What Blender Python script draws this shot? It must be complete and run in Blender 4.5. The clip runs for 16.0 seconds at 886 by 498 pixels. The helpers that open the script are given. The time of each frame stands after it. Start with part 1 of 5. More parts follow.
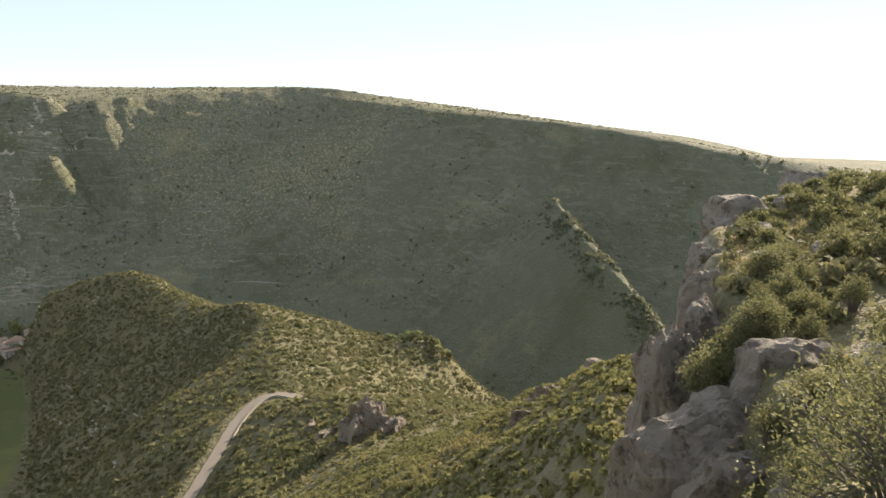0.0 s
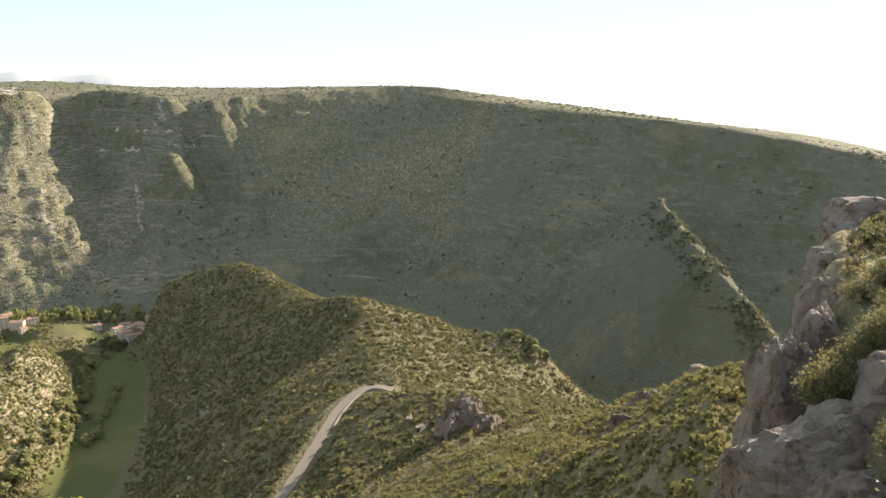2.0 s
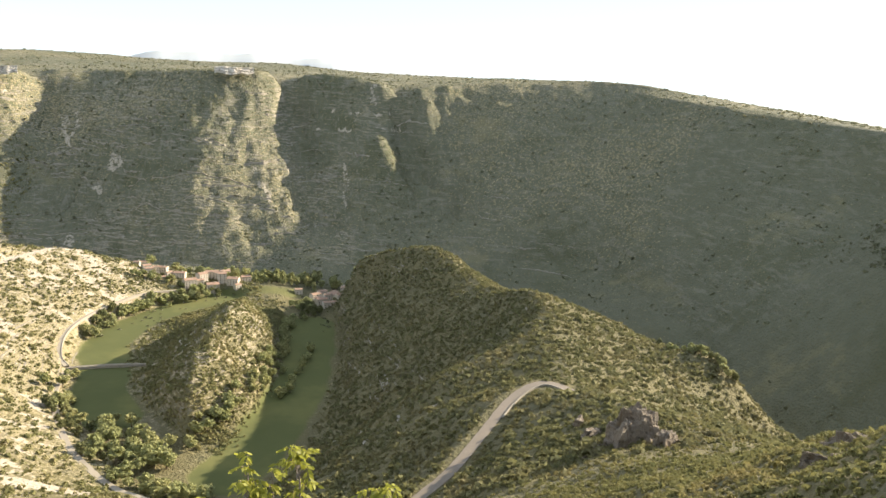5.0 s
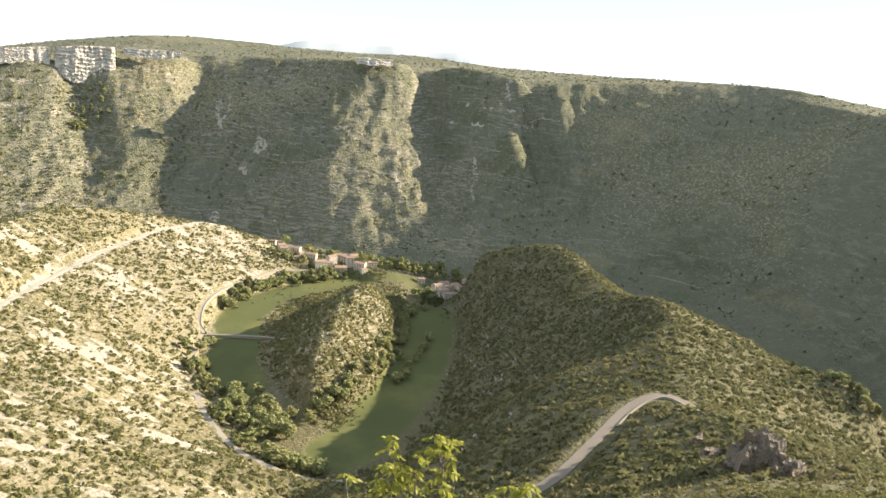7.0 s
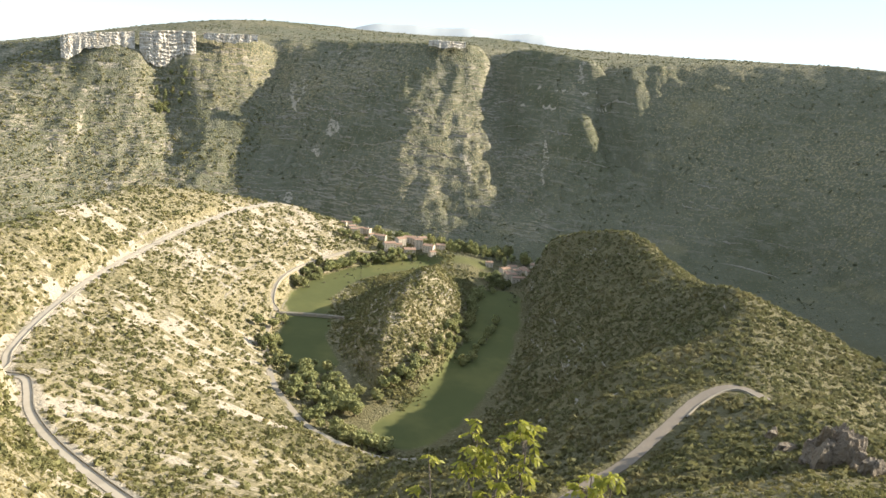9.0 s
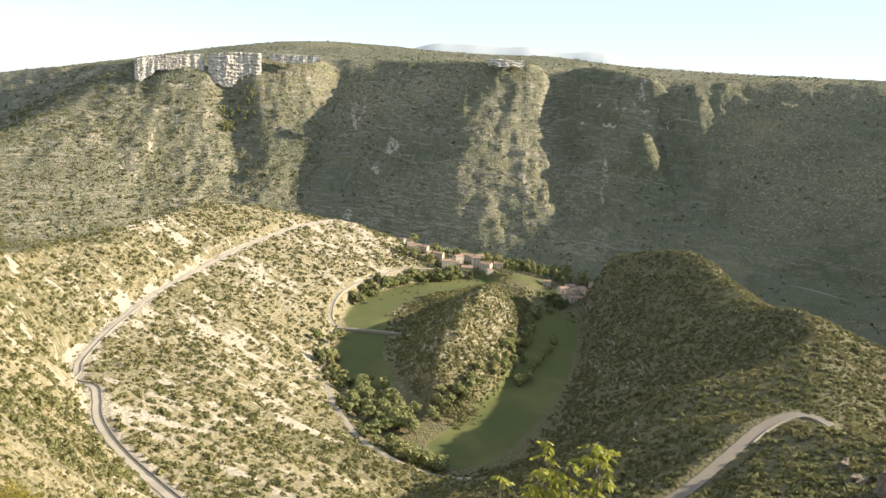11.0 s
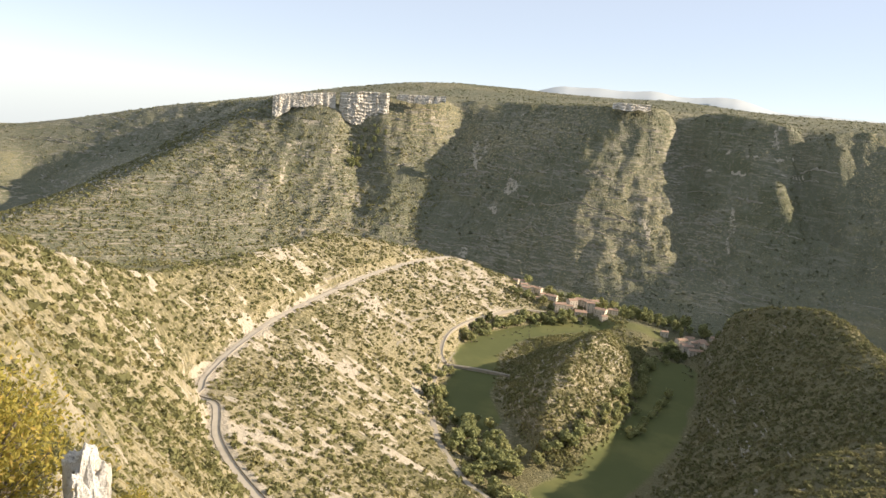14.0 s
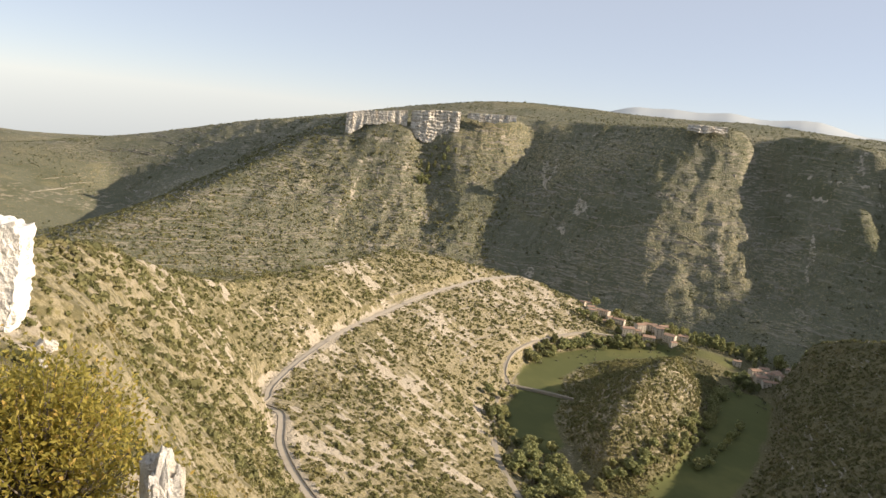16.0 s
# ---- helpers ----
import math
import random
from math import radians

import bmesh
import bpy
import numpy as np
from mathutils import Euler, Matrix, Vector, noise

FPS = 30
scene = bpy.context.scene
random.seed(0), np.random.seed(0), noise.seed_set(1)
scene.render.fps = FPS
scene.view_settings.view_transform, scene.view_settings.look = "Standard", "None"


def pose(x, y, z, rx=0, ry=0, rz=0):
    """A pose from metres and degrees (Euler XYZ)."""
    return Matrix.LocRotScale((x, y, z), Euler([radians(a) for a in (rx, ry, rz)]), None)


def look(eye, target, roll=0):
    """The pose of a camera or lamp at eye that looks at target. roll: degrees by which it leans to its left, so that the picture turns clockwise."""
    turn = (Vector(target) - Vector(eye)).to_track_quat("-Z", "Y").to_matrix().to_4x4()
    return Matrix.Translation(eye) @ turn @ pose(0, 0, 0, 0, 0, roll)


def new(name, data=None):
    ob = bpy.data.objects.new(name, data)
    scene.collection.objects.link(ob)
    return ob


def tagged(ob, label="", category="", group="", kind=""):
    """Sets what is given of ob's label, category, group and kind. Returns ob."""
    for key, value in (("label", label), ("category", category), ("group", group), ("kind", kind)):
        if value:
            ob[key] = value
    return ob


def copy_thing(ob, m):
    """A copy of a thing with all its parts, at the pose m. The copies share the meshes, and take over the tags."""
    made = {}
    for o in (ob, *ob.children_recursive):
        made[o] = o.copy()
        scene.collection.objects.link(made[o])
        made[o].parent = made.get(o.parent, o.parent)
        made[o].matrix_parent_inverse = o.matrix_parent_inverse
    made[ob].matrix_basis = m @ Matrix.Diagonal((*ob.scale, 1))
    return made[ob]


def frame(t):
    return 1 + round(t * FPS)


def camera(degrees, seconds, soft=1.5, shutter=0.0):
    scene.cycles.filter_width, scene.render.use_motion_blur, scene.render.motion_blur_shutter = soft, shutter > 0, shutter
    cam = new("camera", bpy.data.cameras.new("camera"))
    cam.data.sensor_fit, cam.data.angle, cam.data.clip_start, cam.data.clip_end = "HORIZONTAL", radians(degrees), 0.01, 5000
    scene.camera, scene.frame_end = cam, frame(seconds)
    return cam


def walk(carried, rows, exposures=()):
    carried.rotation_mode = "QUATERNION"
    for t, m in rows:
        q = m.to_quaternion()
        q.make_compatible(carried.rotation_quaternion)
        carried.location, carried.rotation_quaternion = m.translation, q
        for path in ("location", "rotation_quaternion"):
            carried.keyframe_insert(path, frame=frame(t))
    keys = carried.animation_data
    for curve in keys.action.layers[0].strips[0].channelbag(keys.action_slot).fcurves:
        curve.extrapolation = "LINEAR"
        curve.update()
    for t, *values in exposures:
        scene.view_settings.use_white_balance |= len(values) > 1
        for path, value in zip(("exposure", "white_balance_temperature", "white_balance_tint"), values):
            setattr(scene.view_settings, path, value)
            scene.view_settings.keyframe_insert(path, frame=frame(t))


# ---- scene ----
# A limestone gorge with an abandoned river loop, a mound and a village, seen from the rim.
# The eye stands 300 m up; the meadow in the loop lies at 10 m.
cam = camera(62.0, 16.0)
walk(cam, [
    (0.0, pose(0.465, -0.149, 300.0, 79.59, -0.38, -35.44)),
    (0.5, pose(0.448, -0.137, 300.0, 79.43, -0.30, -33.99)),
    (1.0, pose(0.425, -0.122, 300.0, 79.38, -0.45, -32.00)),
    (1.5, pose(0.397, -0.105, 300.0, 79.53, -0.05, -29.72)),
    (2.0, pose(0.372, -0.092, 300.0, 79.40, -0.14, -27.65)),
    (2.5, pose(0.348, -0.080, 300.0, 79.23, -0.10, -25.75)),
    (3.0, pose(0.315, -0.065, 300.0, 79.19, -1.10, -23.01)),
    (3.5, pose(0.285, -0.053, 300.0, 79.07, -1.77, -20.56)),
    (4.0, pose(0.254, -0.041, 300.0, 78.83, -2.01, -18.11)),
    (6.5, pose(0.072, -0.003, 300.0, 77.88, -4.97, -4.07)),
    (7.0, pose(0.045, -0.001, 300.0, 77.43, -5.18, -2.09)),
    (7.5, pose(0.022, -0.000, 300.0, 77.12, -5.51, -0.35)),
    (8.0, pose(0.000, 0.000, 300.0, 76.48, -5.50, 1.32)),
    (8.5, pose(-0.023, -0.000, 300.0, 76.04, -5.58, 3.06)),
    (9.0, pose(-0.029, -0.001, 300.0, 75.65, -4.95, 3.33)),
    (11.5, pose(-0.112, -0.008, 300.0, 77.35, -4.89, 9.15)),
    (12.0, pose(-0.128, -0.010, 300.0, 78.10, -5.44, 10.38)),
    (12.5, pose(-0.148, -0.014, 300.0, 78.54, -6.10, 11.92)),
    (13.0, pose(-0.172, -0.019, 300.0, 78.95, -6.51, 13.66)),
    (13.5, pose(-0.199, -0.025, 300.0, 78.70, -5.79, 15.52)),
    (14.0, pose(-0.221, -0.031, 300.0, 78.92, -5.68, 17.17)),
    (14.5, pose(-0.232, -0.034, 300.0, 79.05, -5.69, 17.96)),
    (15.0, pose(-0.256, -0.042, 300.0, 79.29, -5.95, 19.77)),
    (15.5, pose(-0.274, -0.048, 300.0, 79.46, -6.11, 21.16)),
    (16.0, pose(-0.292, -0.055, 300.0, 79.76, -6.44, 22.60)),
], exposures=[(0.0, 1.20, 6600, 13), (4.0, 1.40, 6550, 12), (7.0, 1.43, 6450, 11), (9.0, 1.27, 6300, 10), (11.5, 1.20, 6450, 11), (13.0, 1.14, 6600, 13), (14.0, 1.00, 6650, 14), (15.2, 0.88, 6700, 15), (16.0, 0.69, 6750, 16)])

# ---- light ----
SUN_AZ, SUN_EL = 73.0, 22.8
world = bpy.data.worlds.new("sky")
scene.world = world
world.use_nodes = True
wn = world.node_tree.nodes
wl = world.node_tree.links
sky = wn.new("ShaderNodeTexSky")
sky.sky_type = "NISHITA"
sky.sun_disc = False
sky.sun_elevation = radians(SUN_EL)
sky.sun_rotation = radians(SUN_AZ)
sky.altitude = 2500
sky.air_density = 0.85
sky.dust_density = 0.1
sky.ozone_density = 1.0
wl.new(sky.outputs[0], wn["Background"].inputs[0])
wn["Background"].inputs[1].default_value = 0.032
veil = wn.new("ShaderNodeBackground")  # even milky brightness of the hazy evening air
veil.inputs[0].default_value = (0.775, 0.865, 0.955, 1)
veil.inputs[1].default_value = 0.335
both = wn.new("ShaderNodeAddShader")
wl.new(wn["Background"].outputs[0], both.inputs[0])
wl.new(veil.outputs[0], both.inputs[1])
wl.new(both.outputs[0], wn["World Output"].inputs[0])
sun_data = bpy.data.lights.new("sun", "SUN")
sun_data.energy = 5.0
sun_data.angle = radians(0.5)
sun_data.color = (1.0, 0.865, 0.67)
sun = new("sun", sun_data)
toward = Vector((math.sin(radians(SUN_AZ)) * math.cos(radians(SUN_EL)), math.cos(radians(SUN_AZ)) * math.cos(radians(SUN_EL)), math.sin(radians(SUN_EL))))
sun.matrix_world = look(toward * 1000 + Vector((0, 0, 300)), (0, 0, 300))


# ---- materials ----
def material(name, rough=0.9):
    m = bpy.data.materials.new(name)
    m.use_nodes = True
    m.node_tree.nodes["Principled BSDF"].inputs["Roughness"].default_value = rough
    m.node_tree.nodes["Principled BSDF"].inputs["Specular IOR Level"].default_value = 0.25
    return m


class Nodes:
    """Shortcuts for building one node tree."""

    def __init__(self, mat):
        self.t = mat.node_tree
        self.out = self.t.nodes["Principled BSDF"]
        self.geo = self.t.nodes.new("ShaderNodeNewGeometry")
        self.obj = self.t.nodes.new("ShaderNodeObjectInfo")

    def put(self, socket, value):
        if isinstance(value, bpy.types.NodeSocket):
            self.t.links.new(value, socket)
        elif isinstance(value, tuple) and len(value) == 3 and socket.type == "RGBA":
            socket.default_value = (*value, 1)
        else:
            socket.default_value = value

    def noise(self, scale, detail=4, rough=0.6, vec=None, squash=None):
        n = self.t.nodes.new("ShaderNodeTexNoise")
        v = vec or self.geo.outputs["Position"]
        if squash:
            mp = self.t.nodes.new("ShaderNodeMapping")
            self.put(mp.inputs[0], v)
            mp.inputs["Scale"].default_value = squash
            v = mp.outputs[0]
        self.put(n.inputs["Vector"], v)
        n.inputs["Scale"].default_value = scale
        n.inputs["Detail"].default_value = detail
        n.inputs["Roughness"].default_value = rough
        return n.outputs["Fac"]

    def voronoi(self, scale, vec=None, feature="F1"):
        n = self.t.nodes.new("ShaderNodeTexVoronoi")
        n.feature = feature
        self.put(n.inputs["Vector"], vec or self.geo.outputs["Position"])
        n.inputs["Scale"].default_value = scale
        return n.outputs["Distance"]

    def ramp(self, fac, lo, hi):
        n = self.t.nodes.new("ShaderNodeMapRange")
        n.interpolation_type = "SMOOTHSTEP"
        self.put(n.inputs[0], fac)
        n.inputs[1].default_value, n.inputs[2].default_value = lo, hi
        return n.outputs[0]

    def math(self, op, a, b=0.0):
        n = self.t.nodes.new("ShaderNodeMath")
        n.operation = op
        self.put(n.inputs[0], a)
        self.put(n.inputs[1], b)
        return n.outputs[0]

    def mix(self, fac, a, b):
        n = self.t.nodes.new("ShaderNodeMix")
        n.data_type = "RGBA"
        self.put(n.inputs[0], fac)
        self.put(n.inputs[6], a)
        self.put(n.inputs[7], b)
        return n.outputs[2]

    def attr(self, name):
        n = self.t.nodes.new("ShaderNodeAttribute")
        n.attribute_name = name
        return n.outputs["Fac"]

    def bump(self, height, distance, strength=1.0):
        n = self.t.nodes.new("ShaderNodeBump")
        n.inputs["Strength"].default_value = strength
        n.inputs["Distance"].default_value = distance
        self.put(n.inputs["Height"], height)
        self.t.links.new(n.outputs[0], self.out.inputs["Normal"])

    def color(self, c):
        self.put(self.out.inputs["Base Color"], c)


def ground_material():
    m = material("hillside", 0.95)
    n = Nodes(m)
    green, bare, grass, cliff = n.attr("scrub"), n.attr("scree"), n.attr("grass"), n.attr("cliff")
    soil = n.mix(n.noise(0.05, 5), (0.295, 0.255, 0.148), (0.415, 0.362, 0.242))
    soil = n.mix(n.ramp(n.noise(0.6, 5), 0.42, 0.65), soil, (0.25, 0.215, 0.10))
    stone = n.mix(n.noise(0.3, 6, 0.7), (0.35, 0.305, 0.23), (0.49, 0.435, 0.34))
    leaf = n.mix(n.noise(0.35, 4), (0.100, 0.094, 0.050), (0.170, 0.156, 0.082))
    leaf = n.mix(n.ramp(n.noise(0.018, 3), 0.4, 0.65), leaf, (0.155, 0.138, 0.068))
    speck = n.ramp(n.math("ADD", n.noise(0.22, 5, 0.65), n.math("MULTIPLY", green, 0.34)), 0.56, 0.66)
    # far scrub colour, with some blue of the shaded wall put in
    upland = n.mix(n.noise(0.09, 6, 0.7), (0.085, 0.102, 0.068), (0.185, 0.190, 0.136))
    upland = n.mix(n.math("MULTIPLY", n.ramp(n.noise(0.006, 5, 0.7), 0.5, 0.62), 0.75), upland, (0.085, 0.100, 0.058))
    upland = n.mix(n.math("MULTIPLY", n.ramp(n.noise(0.011, 5, 0.7), 0.56, 0.68), 0.6), upland, (0.255, 0.235, 0.135))
    leaf = n.mix(n.math("MULTIPLY", n.attr("upland"), 0.85), leaf, upland)
    c = n.mix(speck, soil, leaf)
    c = n.mix(n.math("MULTIPLY", n.ramp(n.noise(1.3, 5, 0.7), 0.46, 0.62), 0.7), c, n.mix(n.noise(0.08, 3), (0.085, 0.085, 0.040), (0.20, 0.165, 0.075)))
    bands = n.noise(0.05, 4, 0.6, squash=(0.25, 0.25, 4.0))
    rocky = n.math("MULTIPLY", cliff, n.ramp(bands, 0.46, 0.58))
    rocky = n.math("MAXIMUM", rocky, n.ramp(n.math("ADD", bare, n.math("MULTIPLY", n.math("SUBTRACT", n.noise(0.16, 6, 0.72), 0.5), 1.5)), 0.5, 0.62))
    c = n.mix(rocky, c, stone)
    ledge = n.noise(0.085, 6, 0.68, squash=(0.32, 0.32, 2.1))
    fleck = n.noise(0.07, 6, 0.72, squash=(1.6, 0.5, 0.45))
    shelves = n.math("MAXIMUM", n.ramp(ledge, 0.54, 0.61), n.math("MULTIPLY", n.ramp(fleck, 0.55, 0.62), 0.8))
    c = n.mix(n.math("MULTIPLY", n.attr("strata"), shelves), c, n.mix(n.noise(0.02, 3), (0.21, 0.195, 0.15), (0.31, 0.285, 0.225)))
    lines = n.noise(0.13, 5, 0.6, squash=(0.4, 0.4, 3.0))
    c = n.mix(n.math("MULTIPLY", n.attr("terrace"), n.ramp(lines, 0.53, 0.60)), c, (0.43, 0.37, 0.275))
    lawn = n.mix(n.noise(0.03, 4), (0.078, 0.090, 0.030), (0.112, 0.121, 0.042))
    lawn = n.mix(n.math("MULTIPLY", n.ramp(n.noise(0.012, 4), 0.48, 0.68), 0.6), lawn, (0.165, 0.16, 0.055))
    c = n.mix(n.math("MULTIPLY", n.attr("dry"), n.ramp(n.noise(0.5, 4), 0.4, 0.6)), c, (0.24, 0.195, 0.095))
    c = n.mix(grass, c, lawn)
    n.color(c)
    h = n.math("ADD", n.noise(0.25, 6, 0.7), n.math("MULTIPLY", n.voronoi(0.35), -0.5))
    h = n.math("MULTIPLY", h, n.math("SUBTRACT", 1.0, n.math("MULTIPLY", grass, 0.97)))
    n.bump(h, 2.0, 1.0)
    return m


def leafy(name, dark, light, dry, scale=0.5):
    m = material(name, 0.85)
    n = Nodes(m)
    c = n.mix(n.geo.outputs["Random Per Island"], dark, light)
    c = n.mix(n.ramp(n.noise(scale * 0.06, 3), 0.45, 0.7), c, dry)
    c = n.mix(n.math("MULTIPLY", n.noise(scale * 4, 4), 0.5), c, tuple(v * 0.6 for v in dark))
    n.color(c)
    n.bump(n.noise(scale * 3, 4), 0.6, 0.8)
    thin = n.t.nodes.new("ShaderNodeBsdfTranslucent")
    n.put(thin.inputs[0], n.mix(0.5, c, light))
    mixed = n.t.nodes.new("ShaderNodeMixShader")
    mixed.inputs[0].default_value = 0.3
    n.t.links.new(n.out.outputs[0], mixed.inputs[1])
    n.t.links.new(thin.outputs[0], mixed.inputs[2])
    n.t.links.new(mixed.outputs[0], n.t.nodes["Material Output"].inputs[0])
    return m


def road_material():
    m = material("asphalt", 0.9)
    n = Nodes(m)
    c = n.mix(n.noise(0.15, 5), (0.185, 0.158, 0.125), (0.255, 0.22, 0.175))
    n.color(n.mix(n.ramp(n.noise(0.5, 4), 0.55, 0.75), c, (0.26, 0.225, 0.18)))
    n.bump(n.noise(6, 3), 0.03)
    return m


GROUND = ground_material()
SCRUB = leafy("scrub_leaves", (0.155, 0.158, 0.070), (0.305, 0.295, 0.125), (0.35, 0.305, 0.145))
ROAD = road_material()


# ---- landform: crest and valley lines joined by stretched slopes ----
CRESTS = {
    "far_rim": [(-1850, 1400, 100), (-1900, 1620, 95), (-1620, 1770, 165), (-1310, 1765, 230), (-950, 1590, 270), (-808, 1496, 296), (-662, 1544, 305), (-533, 1635, 312), (-415, 1750, 322), (-268, 1680, 325), (-107, 1596, 336), (43, 1680, 345), (163, 1642, 337), (286, 1574, 322)],
    "far_rim_east": [(286, 1574, 322), (430, 1620, 339), (650, 1530, 344), (735, 1245, 319), (824, 967, 297), (870, 759, 279), (954, 622, 250), (1095, 547, 228), (1290, 482, 205)],
    "plateau": [(-2400, 1810, 25), (-2500, 2130, 25), (-2160, 2360, 105), (-1790, 2400, 188), (-862, 2130, 343), (-566, 2435, 377), (-270, 2690, 371), (-10, 2300, 378), (237, 2590, 369), (480, 1840, 357), (700, 1500, 354), (800, 1330, 336), (1100, 1110, 286), (1350, 1020, 258), (1600, 900, 206)],
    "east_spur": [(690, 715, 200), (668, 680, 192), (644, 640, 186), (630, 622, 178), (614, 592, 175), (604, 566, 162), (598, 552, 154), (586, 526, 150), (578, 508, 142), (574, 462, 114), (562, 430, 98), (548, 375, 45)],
    "tower_rib": [(-107, 1596, 336), (-47, 1586, 298), (-20, 1516, 212), (8, 1436, 150), (33, 1341, 90), (48, 1256, 50), (40, 1229, 25)],
    "tower_face": [(-160, 1592, 320), (-150, 1470, 211), (-140, 1350, 114), (-114, 1262, 40)],
    "second_rib": [(163, 1632, 331), (185, 1519, 248), (210, 1425, 186), (221, 1322, 112)],
    "third_rib": [(284, 1564, 318), (311, 1467, 240), (342, 1358, 160)],
    "white_rib": [(-642, 1553, 300), (-577, 1496, 215), (-530, 1438, 152), (-528, 1345, 80)],
    "west_spur": [(-886, 1509, 272), (-906, 1367, 199), (-938, 1221, 146), (-960, 1087, 94), (-993, 958, 59), (-1000, 862, 40)],
    "west_hill": [(-120, 100, 262), (-202, 164, 246), (-293, 272, 215), (-375, 416, 166), (-410, 542, 134), (-423, 655, 121), (-430, 790, 114), (-429, 914, 112), (-373, 992, 97), (-286, 1073, 72), (-222, 1098, 52), (-181, 1110, 34)],
    "east_ridge": [(105, 985, 75), (125, 952, 93), (172, 899, 116), (192, 879, 121), (204, 825, 115), (217, 755, 107), (225, 694, 115), (227, 609, 138), (197, 481, 138), (166, 386, 146), (151, 293, 168)],
    "shoulder": [(227, 609, 135), (263, 556, 131), (279, 514, 124), (297, 475, 127), (306, 451, 131), (314, 424, 118), (316, 396, 88)],
    "ridge_rib": [(210, 535, 138), (188, 500, 135), (176, 490, 132), (147, 474, 126), (122, 468, 120), (106, 464, 115), (93, 456, 109), (68, 450, 84)],
    "shelf": [(151, 293, 168), (171, 196, 189), (143, 140, 220), (112, 100, 246), (86, 69, 262), (60, 30, 280)],
    "mound": [(-32, 890, 54), (-43, 800, 75), (-60, 723, 68), (-70, 646, 50), (-70, 606, 25)],
    "near_rim": [(-420, -160, 300), (-200, -60, 299), (-60, -12, 298), (-8, -1, 298), (0, 0.5, 298), (8, -2, 298), (40, -6, 297), (90, -10, 299), (300, -100, 300), (600, -300, 300)],
    "near_foot": [(-14, 34, 250), (5, 40, 243), (35, 52, 248)],
    "slope_below": [(10, 70, 225), (30, 120, 202), (40, 200, 166), (60, 284, 130)],
    "west_slope": [(-100, 200, 142), (-75, 125, 190), (-45, 70, 232)],
    "west_gully": [(-6, 6, 294), (-17, 17, 287), (-28, 28, 280), (-50, 48, 270), (-75, 75, 258)],
    "west_shoulder": [(-120, 0, 298), (-75, 20, 288), (-52, 36, 281)],
    "west_bank": [(-2950, -200, 70), (-1900, 600, 90), (-1640, 1100, 98)],
    "west_edge": [(-2990, 300, -60), (-2990, 2300, -60)],
    "east_edge": [(2990, -200, 100), (2990, 1500, 60), (2990, 3200, 60)],
    "east_plateau": [(1950, 500, 165), (2200, 900, 140), (2300, 1500, 140)],
    "back": [(-2900, -1100, 200), (-1200, -1100, 300), (0, -1100, 310), (2900, -1100, 300)],
    "horizon_hills": [(-2900, 3000, -60), (-1900, 3700, 0), (-1100, 4300, 150), (-300, 4550, 300), (700, 4500, 280), (1500, 4200, 200), (2900, 3000, 40)],
}
VALLEYS = {
    "river": [(1900, 330, 30), (1100, 320, 22), (720, 290, 16), (500, 320, 12), (425, 440, 11), (418, 560, 11), (430, 760, 10), (400, 980, 9), (290, 1130, 8), (120, 1130, 7), (0, 1170, 6), (-150, 1230, 6), (-350, 1290, 5), (-560, 1220, 5), (-760, 1000, 4), (-950, 780, 3), (-1200, 900, 2), (-1250, 1200, 2), (-1500, 1450, 30)],
    "south_draw": [(500, 320, 12), (450, 250, 40), (400, 170, 100), (320, 60, 180)],
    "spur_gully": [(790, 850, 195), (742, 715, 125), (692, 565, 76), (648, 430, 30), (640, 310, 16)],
    "east_foot": [(330, 1170, 30), (480, 1130, 38), (520, 930, 36), (500, 760, 22), (468, 610, 15), (470, 440, 13), (520, 350, 13)],
    "west_back": [(-470, 520, 100), (-520, 600, 82), (-540, 700, 66), (-540, 850, 50), (-520, 960, 36)],
    "tip_draw": [(-60, 430, 27), (-46, 330, 76), (-30, 240, 126), (-20, 160, 178)],
    "ridge_hollow": [(208, 672, 107), (173, 640, 84), (142, 608, 62), (108, 585, 42), (76, 570, 18)],
    "gully_tower": [(-8, 1740, 326), (40, 1600, 212), (64, 1480, 130), (84, 1298, 38)],
    "gully_third": [(240, 1663, 322), (259, 1538, 215), (282, 1402, 120)],
    "gully_east": [(341, 1614, 334), (345, 1462, 200), (340, 1291, 70)],
    "gully_white": [(-714, 1565, 268), (-634, 1470, 172), (-584, 1385, 94), (-560, 1318, 55)],
    "gully_dark": [(-497, 1730, 300), (-416, 1545, 165), (-335, 1339, 30)],
    "west_basin": [(-1140, 1760, 235), (-1190, 1590, 150), (-1180, 1440, 108), (-1150, 1300, 86)],
    "loop_west": [(-75, 1030, 12), (-150, 960, 10), (-185, 870, 10), (-175, 770, 10), (-155, 690, 10), (-120, 620, 10), (-80, 560, 10), (-40, 530, 10), (-2, 590, 10), (23, 690, 10), (40, 800, 10), (46, 920, 11), (38, 1010, 12), (100, 1080, 9)],
    "ring_edge": [(-122, 890, 10.5), (-126, 765, 10.5), (-114, 665, 10.5), (-70, 580, 10.5), (-14, 640, 10.5), (13, 740, 10.5), (25, 840, 10.5), (32, 950, 12)],
    "outer_edge": [(-205, 850, 11), (-200, 770, 11), (-180, 680, 11), (-140, 580, 12), (-75, 510, 12), (-10, 505, 12), (29, 600, 11), (59, 740, 11), (64, 880, 12), (82, 990, 13)],
    "far_bank": [(-180, 1125, 38), (-120, 1075, 25), (-60, 1080, 24), (30, 1060, 16), (90, 1020, 14)],
}
